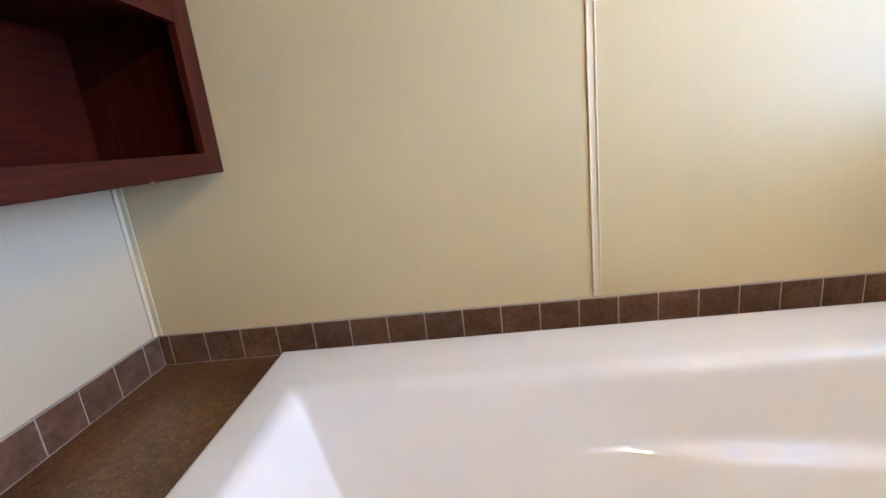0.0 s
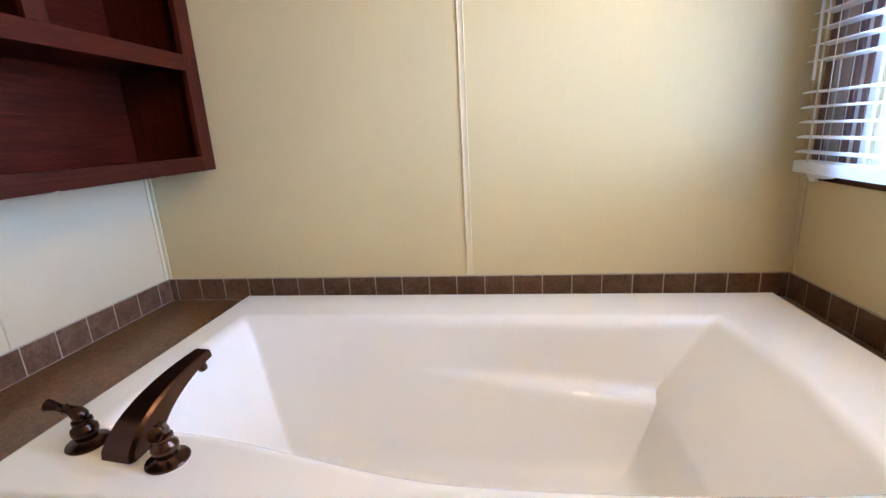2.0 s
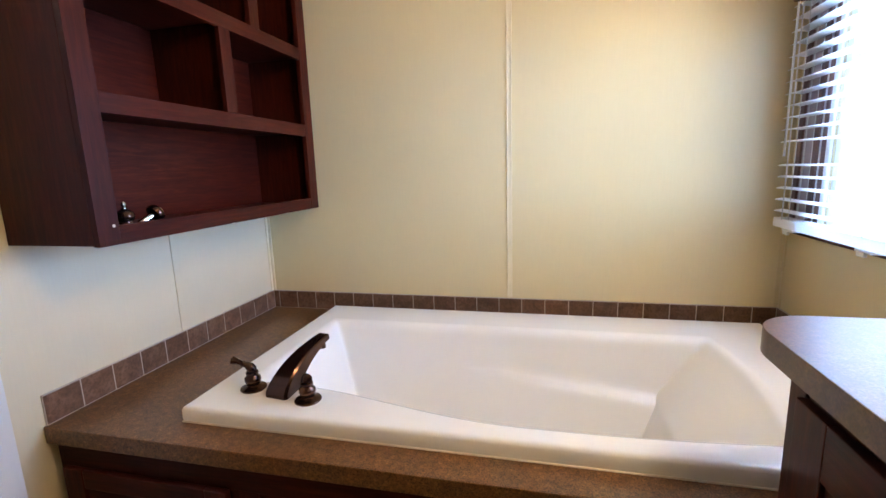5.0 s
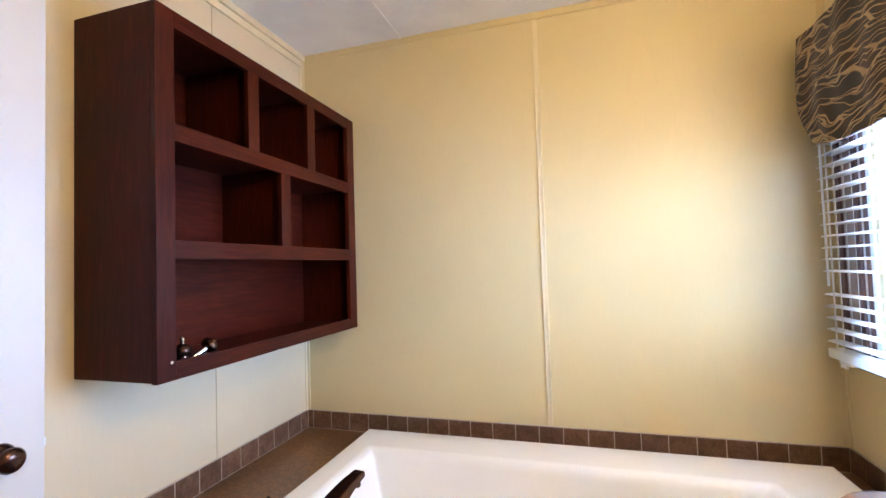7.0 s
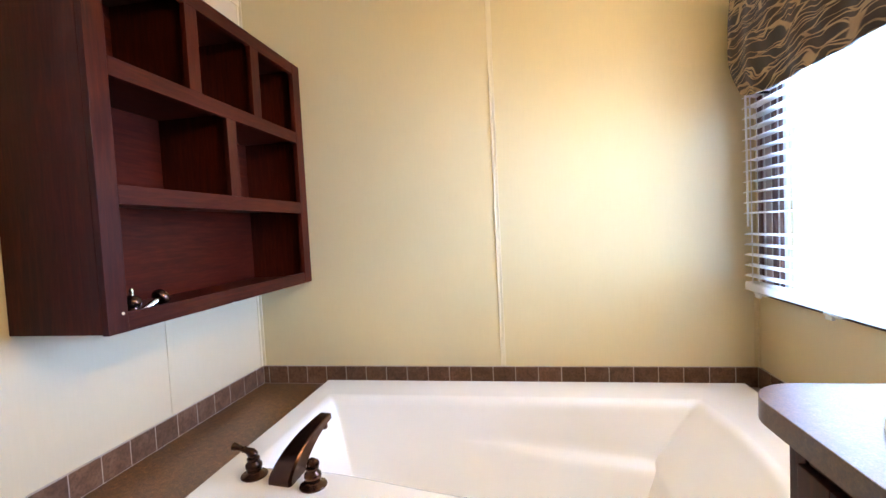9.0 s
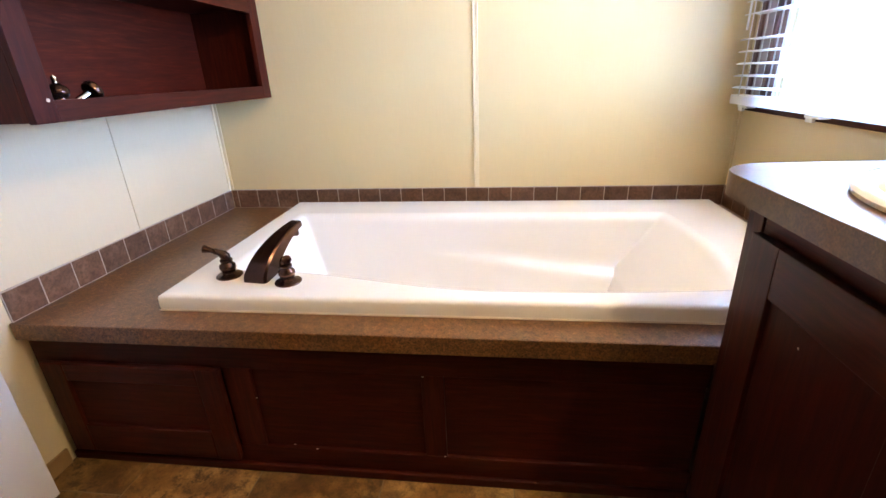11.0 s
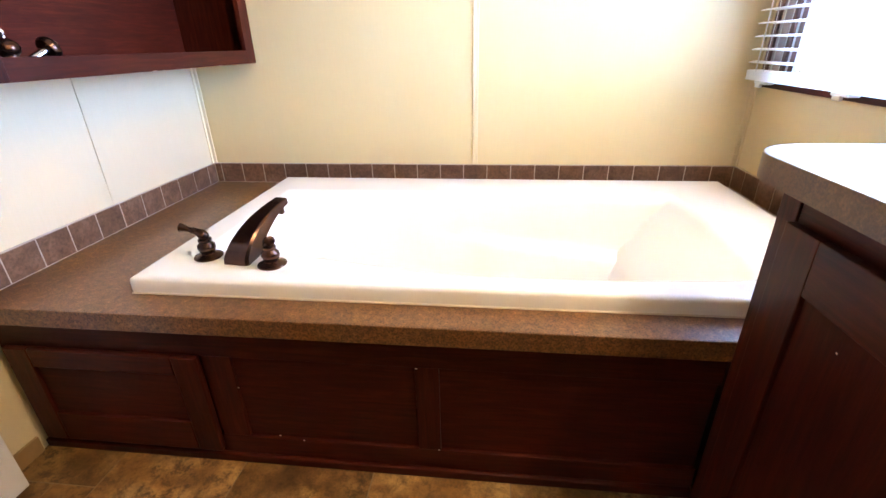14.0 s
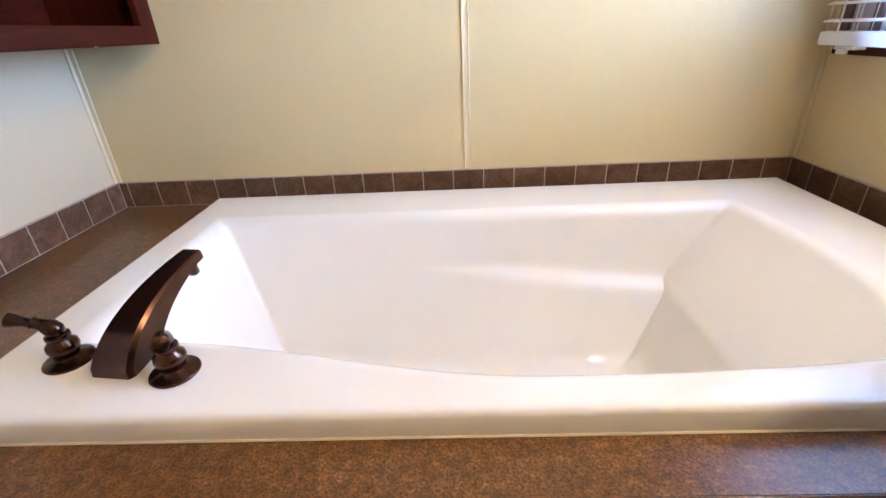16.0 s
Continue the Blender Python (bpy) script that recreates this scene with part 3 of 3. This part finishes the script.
# ---- tub filler ----
def tub_filler():
    root = thing("bath_faucet", (0.628, -0.895, 0.5345), "oil-rubbed bronze tub faucet with curved spout and lever handles", "faucet")
    # the spout: a tapering four-sided arch, wide at its foot
    rings = []
    for i in range(19):
        k = i / 18
        a = k * 1.32
        # centre line bows from upright to level over the basin
        y = -0.893 + 0.172 * (1 - math.cos(a)) / (1 - math.cos(1.32))
        z = 0.536 + 0.109 * math.sin(a) / math.sin(1.32)
        x = 0.618 + 0.050 * k
        d = Vector((0.05 * 0.3, 0.172 * math.sin(a), 0.109 * math.cos(a))).normalized()
        side = Vector((1, -0.12, 0)).normalized()
        up = side.cross(d).normalized()
        w = 0.039 * (1 - k) + 0.019 * k
        t = 0.030 * (1 - k) ** 1.3 + 0.009
        c = Vector((x, y, z))
        u2 = up if i else Vector((0, -1, 0)) * (1 if up.y < 0 else -1)
        ring = []
        for sx, su in ((-1, -0.86), (-0.86, -1), (0.86, -1), (1, -0.86), (1, 0.86), (0.82, 1.08), (-0.82, 1.08), (-1, 0.86)):
            p = c + side * (w * sx) + u2 * (t * su)
            if i == 0:
                p.z = 0.5352
            ring.append(p)
        rings.append(ring)
    part("spout", loft(bmesh.new(), rings, True, True), M["bronze"], root, smooth=28)
    part("aerator", lathe(bmesh.new(), [(0.009, -0.016), (0.0105, -0.014), (0.0105, 0.004)], (0.666, -0.735, 0.625), (0, -0.25, 1), 20), M["bronze"], root, smooth=40)
    return root


FAUCET = tub_filler()


def tub_handle(x, y, yaw):
    base = (x, y, 0.5355)
    h = part("handle_base", lathe(bmesh.new(), [(0.0365, 0), (0.0378, 0.003), (0.0365, 0.0055), (0.0300, 0.0080), (0.0215, 0.0110), (0.0185, 0.014)], base), M["bronze"], FAUCET, "round bronze handle base", 40)
    part("body", lathe(bmesh.new(), [(0.018, 0.0125), (0.0175, 0.016), (0.021, 0.021), (0.0235, 0.029), (0.0225, 0.037), (0.0165, 0.043), (0.0155, 0.046), (0.018, 0.049),
                                     (0.0175, 0.054), (0.0125, 0.057)], base), M["bronze"], h, smooth=50)
    d = Vector((math.cos(yaw), math.sin(yaw), 0))
    b = Vector(base)
    pts, rad = [], []
    for k, r, o, z in ((0, 0.0125, -0.002, 0.055), (1, 0.0145, 0.000, 0.064), (2, 0.0135, 0.007, 0.073), (3, 0.0100, 0.018, 0.0795), (4, 0.0085, 0.028, 0.0835),
                       (5, 0.0105, 0.033, 0.0855), (6, 0.0072, 0.038, 0.0872), (7, 0.0080, 0.050, 0.0915), (8, 0.0112, 0.066, 0.0965), (9, 0.0122, 0.074, 0.0985), (10, 0.0075, 0.0775, 0.0995)):
        pts.append(b + d * (o * 0.76) + Vector((0, 0, 0.055 + (z - 0.055) * 0.80))), rad.append(r)
    part("lever", tube(bmesh.new(), pts, rad, 16), M["bronze"], h, smooth=50)


tub_handle(0.516, -0.888, radians(190))
tub_handle(0.716, -0.924, radians(305))


# ---- wall shelf cabinet ----
def wall_shelf():
    ya, yb, za, zb, dep = -1.106, -0.014, 1.000, 2.020, 0.300
    sh = thing("wall_shelf", (0, ya, za), "dark mahogany open shelf cabinet hung on the wall, nearly empty", "shelf")
    f0, f1 = dep - 0.019, dep
    part("side_panel", boxes((0.001, f0, ya, ya + 0.016, za + 0.003, zb), bevel=0.001), M["wood_v"], sh)
    part("side_panel", boxes((0.001, f0, yb - 0.016, yb, za + 0.003, zb), bevel=0.001), M["wood_v"], sh)
    part("back_panel", boxes((0.0015, 0.008, ya + 0.0165, yb - 0.0165, za + 0.01, zb - 0.002)), M["wood_y"], sh)
    for z in (za + 0.012, 1.345, 1.672, zb - 0.018):
        part("shelf_board", boxes((0.0085, f0 - 0.0005, ya + 0.0165, yb - 0.0165, z, z + 0.016), bevel=0.001), M["wood_y"], sh)
    for y, z0_, z1_ in ((-0.728, 1.6885, 2.0015), (-0.381, 1.6885, 2.0015), (-0.557, 1.3615, 1.6715)):
        part("divider", boxes((0.0085, f0 - 0.0005, y - 0.008, y + 0.008, z0_, z1_)), M["wood_v"], sh)
    part("face_stile", boxes((f0, f1, ya, -1.047, za, zb), bevel=0.0012), M["wood_v"], sh)
    part("face_stile", boxes((f0, f1, -0.078, yb, za, zb), bevel=0.0012), M["wood_v"], sh)
    for r0, r1 in ((za, 1.048), (1.327, 1.378), (1.653, 1.703), (1.972, zb)):
        part("face_rail", boxes((f0, f1 - 0.0004, -1.0468, -0.0782, r0, r1), bevel=0.0012), M["wood_y"], sh)
    for y, r0, r1 in ((-0.728, 1.7032, 1.9718), (-0.381, 1.7032, 1.9718), (-0.557, 1.3782, 1.6528)):
        part("face_mullion", boxes((f0, f1 - 0.0008, y - 0.027, y + 0.027, r0, r1), bevel=0.0012), M["wood_v"], sh)
    for y in (-0.28, -0.62):
        part("chipped_spot", boxes((f1 - 0.0015, f1 + 0.0006, y - 0.006, y + 0.006, za - 0.0004, za + 0.0018)), M["caulk"], sh, "pale chipped edge")
    part("screw_cap", lathe(bmesh.new(), [(0.004, 0), (0.004, 0.0012), (0.002, 0.002)], (f1, -1.062, 1.049), (1, 0, 0), 14), M["caulk"], sh, "white plastic screw cap", 40)


wall_shelf()

# loose bronze fittings in the shelf
zs = 1.0285
k1 = thing("drain_stopper", (0.252, -0.985, zs), "small bronze and chrome drain stopper lying in the shelf", "stopper")
part("cap", lathe(bmesh.new(), [(0.014, 0), (0.021, 0.005), (0.017, 0.012), (0.016, 0.022), (0.022, 0.028), (0.024, 0.038), (0.020, 0.048), (0.011, 0.054), (0.007, 0.057)], (0.252, -0.985, zs)), M["bronze"], k1, smooth=50)
part("stem", lathe(bmesh.new(), [(0.006, 0.056), (0.005, 0.064), (0.0068, 0.066), (0.0062, 0.071), (0.003, 0.075)], (0.252, -0.985, zs), sides=16), M["chrome"], k1, "bright chrome stem", 50)
k2 = thing("faucet_knob", (0.255, -0.905, zs), "bronze knob with a bright metal shank lying on its side", "knob")
ax = Vector((0.15, 0.80, 0.42)).normalized()
c2 = Vector((0.255, -0.925, zs + 0.020))
part("shank", lathe(bmesh.new(), [(0.0085, -0.030), (0.0095, -0.027), (0.0095, 0.022)], c2, ax, 18), M["chrome"], k2, "bright chrome shank", 50)
part("head", lathe(bmesh.new(), [(0.010, 0.022), (0.024, 0.026), (0.027, 0.034), (0.024, 0.043), (0.015, 0.047)], c2, ax), M["bronze"], k2, smooth=50)
part("badge", lathe(bmesh.new(), [(0.014, 0.047), (0.013, 0.050), (0.006, 0.051)], c2, ax), M["chrome"], k2, "bright metal cap", 50)


# ---- blind ----
def blind():
    xa, xb, ya, yb = 2.196, 2.246, -1.115, -0.056
    root = thing("window_blind", (2.22, -0.60, 0.91), "white horizontal slat blind, lowered with its slats open", "blind")
    rail = boxes((xa, xb, ya, yb, 0.914, 0.948), bevel=0.004)
    part("bottom_rail", rail, M["slat"], root)
    part("head_rail", boxes((xa, xb, ya, yb, 1.965, 2.005), bevel=0.002), M["slat"], root)
    proto = None
    zs_ = [0.972 + 0.0415 * i for i in range(24)]
    for i, z in enumerate(zs_):
        if i == 5:
            continue
        if proto is None:
            b = bmesh.new()
            prof = [(xa + 0.05 * k / 6, 0.0045 * (1 - (k / 3 - 1) ** 2)) for k in range(7)]
            loop = [(x, h + 0.0014) for x, h in prof] + [(x, h - 0.0014) for x, h in reversed(prof)]
            loft(b, [[Vector((x, y, h + 0.972)) for x, h in loop] for y in (ya + 0.004, yb - 0.001)], True, True)
            proto = part("slat", b, M["slat"], root, smooth=40)
        else:
            s = new("slat", proto.data)
            s.parent = root
            s.matrix_local = Matrix.Translation((0, 0, z - 0.972)) @ pose(0, 0, 0, 0.05 * math.sin(i * 7.3), 0, 0)
    for y in (-0.118, -0.165, -0.55, -1.0):
        for x in (xa + 0.001, xb - 0.001):
            part("ladder_cord", tube(bmesh.new(), [(x, y, 0.945), (x, y, 1.968)], 0.0022 if y == -0.118 else 0.0013, 6), M["cord"], root)
    for y in (-0.15, -0.552, -1.0):
        clip = boxes((xa + 0.004, xb - 0.012, y - 0.034, y + 0.034, 0.904, 0.9138), (xa + 0.001, xa + 0.012, y - 0.012, y + 0.020, 0.893, 0.908), bevel=0.003)
        part("hold_down_clip", clip, M["clear"], root, "clear plastic clip")
    part("tilt_wand", tube(bmesh.new(), [(xa - 0.006, -0.098, 1.96), (xa - 0.004, -0.10, 1.17)], 0.004, 8), M["slat"], root)


blind()


# ---- valance ----
def valance():
    xw, ya, yb = 2.15, -1.16, -0.075
    cols = 48

    def outline(y):
        k = (y - ya) / (yb - ya)
        bottom = 1.640 + 0.030 * max(0.0, (k - 0.80) / 0.2) ** 2
        return bottom, 2.075

    def sheet(y, s):
        b, t = outline(y)
        z = b + (t - b) * s
        puff = 0.012 * math.sin(math.pi * min(1, s * 1.05)) + 0.004 * math.sin(y * 21 + s * 3) + 0.003 * math.sin(y * 47)
        return Vector((xw - puff + 0.006 * s, y, z))

    bm = bmesh.new()
    rows = 18
    grid = []
    for i in range(cols + 1):
        y = ya + (yb - ya) * i / cols
        col = []
        for j in range(rows + 1):
            s = j / rows
            p = sheet(y, s)
            # the hem pulls in at both ends
            if s < 0.36:
                end = 0.075 * (1 - s / 0.36) ** 1.5
                mid = (ya + yb) / 2
                p.y = mid + (p.y - mid) * (1 - end / (yb - mid))
            col.append(p)
        grid.append(col)
    # front, then the returns to the wall at both ends
    left = [Vector((W - 0.002, p.y + 0.004, p.z)) for p in grid[-1]]
    right = [Vector((W - 0.002, p.y - 0.004, p.z)) for p in grid[0]]
    full = [right] + grid + [left]
    vs = [[bm.verts.new(p) for p in col] for col in full]
    for c0, c1 in zip(vs, vs[1:]):
        for j in range(rows):
            bm.faces.new((c0[j], c1[j], c1[j + 1], c0[j + 1]))
    bmesh.ops.recalc_face_normals(bm, faces=bm.faces[:])
    bmesh.ops.solidify(bm, geom=bm.faces[:], thickness=0.008)
    v = thing("window_valance", (2.2, -0.6, 1.65), "padded dark brown valance with tan branching lines", "valance")
    part("cloth_front", bm, M["cloth"], v, smooth=60)
    part("top_board", boxes((2.178, W - 0.001, ya + 0.01, yb - 0.012, 2.045, 2.060)), M["frame_white"], v, "white mounting board")


valance()


# ---- vanity ----
def counter_outline(grow):
    x0, x1, yn, yf, r = 1.726 - grow, W, -1.058 + grow, -2.62, 0.105 + grow
    pts = [(x1, yf), (x0, yf)]
    for i in range(13):
        a = math.pi - i * (math.pi / 2) / 12
        pts.append((x0 + r + r * math.cos(a), yn - r + r * math.sin(a)))
    pts.append((x1, yn))
    return pts


SINK = (2.000, -1.425, 0.205, 0.252)


def ellipse(grow, z, k=48):
    return [Vector((SINK[0] + (SINK[2] + grow) * math.cos(2 * math.pi * i / k), SINK[1] + (SINK[3] + grow) * math.sin(2 * math.pi * i / k), z)) for i in range(k)]


def vanity():
    zt, zb = 0.881, 0.839
    out = counter_outline(0.0)
    bm = sheet_with_hole(out, [(p.x, p.y) for p in ellipse(-0.02, 0)], zt, zb)
    top = thing("vanity_counter", (2.0, -1.8, zb), "brown laminate vanity countertop with a rounded corner", "countertop", bm=bm, mat=M["counter"], smooth=40)
    band = bmesh.new()
    wide = counter_outline(0.0012)[1:]
    vs = [[band.verts.new((x, y, z)) for x, y in o] for o, z in ((out[1:], zt + 0.0004), (wide, zt - 0.0004), (wide, zb - 0.0006), (out[1:], zb - 0.0006))]
    for r0, r1 in zip(vs, vs[1:]):
        for i in range(len(r0) - 1):
            band.faces.new((r0[i], r0[i + 1], r1[i + 1], r1[i]))
    part("edge_band", band, M["counter_edge"], top, "brown laminate edge band", 40)

    sk = bmesh.new()
    prof = [(0.0, 0.001), (0.002, 0.008), (-0.006, 0.015), (-0.018, 0.016), (-0.030, 0.010), (-0.040, -0.010), (-0.060, -0.07), (-0.10, -0.125), (-0.16, -0.145)]
    loft(sk, [ellipse(g, zt + z) for g, z in prof], cap_end=True)
    s = thing("vanity_sink", (SINK[0], SINK[1], zt), "cream oval drop-in sink", "sink", bm=sk, mat=M["sink"], smooth=50)
    part("drain", lathe(bmesh.new(), [(0.03, 0), (0.028, 0.004), (0.01, 0.005)], (SINK[0], SINK[1], zt - 0.1445)), M["bronze"], s, smooth=40)

    xf, yn, yf = 1.790, -1.112, -2.60
    cab = thing("vanity_cabinet", (2.0, -1.8, 0), "dark mahogany vanity cabinet with panelled doors", "cabinet")
    part("side_panel", boxes((xf + 0.02, W - 0.001, yn - 0.018, yn, 0.0, zb - 0.0005)), M["wood_v"], cab)
    part("side_panel", boxes((xf + 0.02, W - 0.001, yf, yf + 0.018, 0.0, zb - 0.0005)), M["wood_v"], cab)
    part("bottom_board", boxes((xf + 0.021, W - 0.001, yf + 0.0185, yn - 0.0185, 0.08, 0.096)), M["wood_y"], cab)
    part("back_board", boxes((W - 0.012, W - 0.002, yf + 0.0185, yn - 0.0185, 0.097, zb - 0.12)), M["wood_y"], cab)
    part("toe_board", boxes((xf + 0.012, xf + 0.02, yf, yn - 0.001, 0.0, 0.0695)), M["wood_y"], cab)
    part("face_stile", boxes((xf, xf + 0.0195, yn - 0.05, yn, 0.0, zb - 0.0005), bevel=0.0015), M["wood_v"], cab)
    part("face_rail", boxes((xf + 0.004, xf + 0.0195, yf, yn - 0.0505, 0.765, zb - 0.001), bevel=0.002), M["wood_y"], cab)
    part("face_rail", boxes((xf, xf + 0.0195, yf, yn - 0.0505, 0.07, 0.118), bevel=0.002), M["wood_y"], cab)
    part("apron_moulding", boxes((xf - 0.004, xf + 0.0035, yf, yn - 0.055, 0.808, zb - 0.001), bevel=0.002), M["wood_y"], cab)
    part("chipped_spot", boxes((xf - 0.0105, xf - 0.009, -1.347, -1.344, 0.640, 0.643)), M["caulk"], cab, "pale chipped spot")
    for y1_ in (-1.170, -1.632, -2.094):
        y0_ = y1_ - 0.446
        d = part("door", boxes((xf - 0.010, xf - 0.004, y0_ + 0.08, y1_ - 0.08, 0.165, 0.69)), M["wood_v"], cab)
        for a, b in ((y1_ - 0.085, y1_), (y0_, y0_ + 0.085)):
            part("door_stile", boxes((xf - 0.019, xf - 0.001, a, b, 0.098, 0.776), bevel=0.002), M["wood_v"], d)
        for a, b in ((0.098, 0.172), (0.682, 0.776)):
            part("door_rail", boxes((xf - 0.0187, xf - 0.001, y0_ + 0.0853, y1_ - 0.0853, a, b), bevel=0.002), M["wood_y"], d)
        part("knob", lathe(bmesh.new(), [(0.006, 0), (0.005, 0.010), (0.008, 0.014), (0.014, 0.019), (0.0145, 0.024), (0.010, 0.028), (0.003, 0.030)],
                           (xf - 0.019, y0_ + 0.040, 0.696), (-1, 0, 0), 20), M["bronze"], d, "dark bronze round knob", 50)


vanity()


# ---- light bar over the vanity ----
def light_bar():
    y, z = -1.50, 2.05
    root = thing("vanity_light", (W, y, z), "bronze wall light bar with warm glowing globe bulbs", "wall lamp")
    part("back_plate", boxes((W - 0.022, W - 0.001, y - 0.26, y + 0.26, z - 0.055, z + 0.055), bevel=0.006), M["bronze"], root)
    for dy in (-0.17, 0.0, 0.17):
        s = part("socket", lathe(bmesh.new(), [(0.026, 0), (0.026, 0.018), (0.017, 0.030)], (W - 0.022, y + dy, z), (-1, 0, 0), 20), M["bronze"], root, smooth=40)
        g = [(0.016, 0.026)] + [(0.045 * math.sin(a), 0.070 - 0.045 * math.cos(a)) for a in (0.5 + i * 2.5 / 11 for i in range(12))]
        part("bulb", lathe(bmesh.new(), g, (W - 0.022, y + dy, z), (-1, 0, 0), 24), M["bulb"], s, "warm glowing globe bulb", 60)


light_bar()


# ---- door, open flat against the wall ----
def open_door():
    x0, x1, ya, yb = 0.048, 0.083, -1.985, -1.226
    d = thing("door_1", (x0, ya, 0.01), "white flat interior door standing open against the wall", "door", kind="structure")
    part("slab", boxes((x0, x1, ya, yb, 0.010, 2.035), bevel=0.002), M["door"], d)
    lv = Vector((x1, yb - 0.092, 0.882))
    h = part("door_handle", lathe(bmesh.new(), [(0.033, 0), (0.033, 0.004), (0.026, 0.010), (0.014, 0.014), (0.0125, 0.024), (0.018, 0.028), (0.027, 0.037), (0.0285, 0.045), (0.023, 0.053), (0.010, 0.057)],
                                  lv, (1, 0, 0)), M["bronze"], d, "dark bronze door knob", 50)
    part("latch_plate", boxes((x0 + 0.005, x1 - 0.005, yb, yb + 0.0015, 0.855, 0.910), (x0 + 0.011, x1 - 0.012, yb + 0.0015, yb + 0.010, 0.872, 0.893), bevel=0.0005), M["frame_white"], d, "pale latch plate")
    for z in (0.25, 1.05, 1.82):
        part("hinge", tube(bmesh.new(), [(x0 - 0.004, ya - 0.004, z - 0.045), (x0 - 0.004, ya - 0.004, z + 0.045)], 0.006, 10), M["bronze"], d, "bronze hinge", 50)


open_door()

# ---- tiles and floor pieces ----
splash("tile_strip_north", (1.13, 0, Z_DECK), [0.006] + [0.0355 + 0.1020 * i for i in range(22)] + [W - 0.006], "x", 0.0, 0, -1)
splash("tile_strip_west", (0, -0.55, Z_DECK), [-0.006, -0.068] + [-0.170 - 0.1035 * i for i in range(9)] + [-1.104], "y", 0.0, 90, 1)
splash("tile_strip_east", (W, -0.55, Z_DECK), [-0.006] + [-0.098 - 0.1022 * i for i in range(9)] + [-1.055], "y", W, 90, -1)

floor = thing("floor", (1.1, -2.2, 0), "brown mottled stone-print vinyl floor in an ashlar pattern", "floor", kind="structure",
              bm=boxes((-0.10, W + 0.10, BACK - 0.1, -0.9, -0.0015, -0.0008)), mat=M["joint"])
cells, seen_sizes = [], {}
UNIT = 0.122
pattern = ((0, 0, 3, 3), (3, 0, 3, 2), (3, 2, 2, 1), (5, 2, 1, 1), (0, 3, 2, 2), (2, 3, 1, 1), (2, 4, 1, 1), (3, 3, 3, 3), (0, 5, 3, 1))
for gx in range(-1, 5):
    for gy in range(-1, 5):
        for px, py, w, h in pattern:
            xa = 0.255 + (gx * 6 + px) * UNIT - (UNIT * 3 if gy % 2 else 0)
            yb = -0.965 - (gy * 6 + py) * UNIT
            cells.append((xa, xa + w * UNIT, yb - h * UNIT, yb))
for xa, xb, ya, yb in cells:
    xa, xb, ya, yb = max(xa, 0.0), min(xb, W), max(ya, BACK), min(yb, -1.0)
    if xb - xa < 0.012 or yb - ya < 0.012:
        continue
    key = (round(xb - xa, 4), round(yb - ya, 4))
    if key not in seen_sizes:
        b = box(bmesh.new(), -key[0] / 2 + 0.0015, key[0] / 2 - 0.0015, -key[1] / 2 + 0.0015, key[1] / 2 - 0.0015, -0.0010, 0.0, 0.0004, 1)
        me = bpy.data.meshes.new("floor_tile")
        b.to_mesh(me)
        b.free()
        me.materials.append(M["floor"])
        seen_sizes[key] = me
    t = new("floor_tile", seen_sizes[key])
    t.parent = floor
    t.location = Vector(((xa + xb) / 2, (ya + yb) / 2, 0.0004)) - ORIGIN[floor.name]
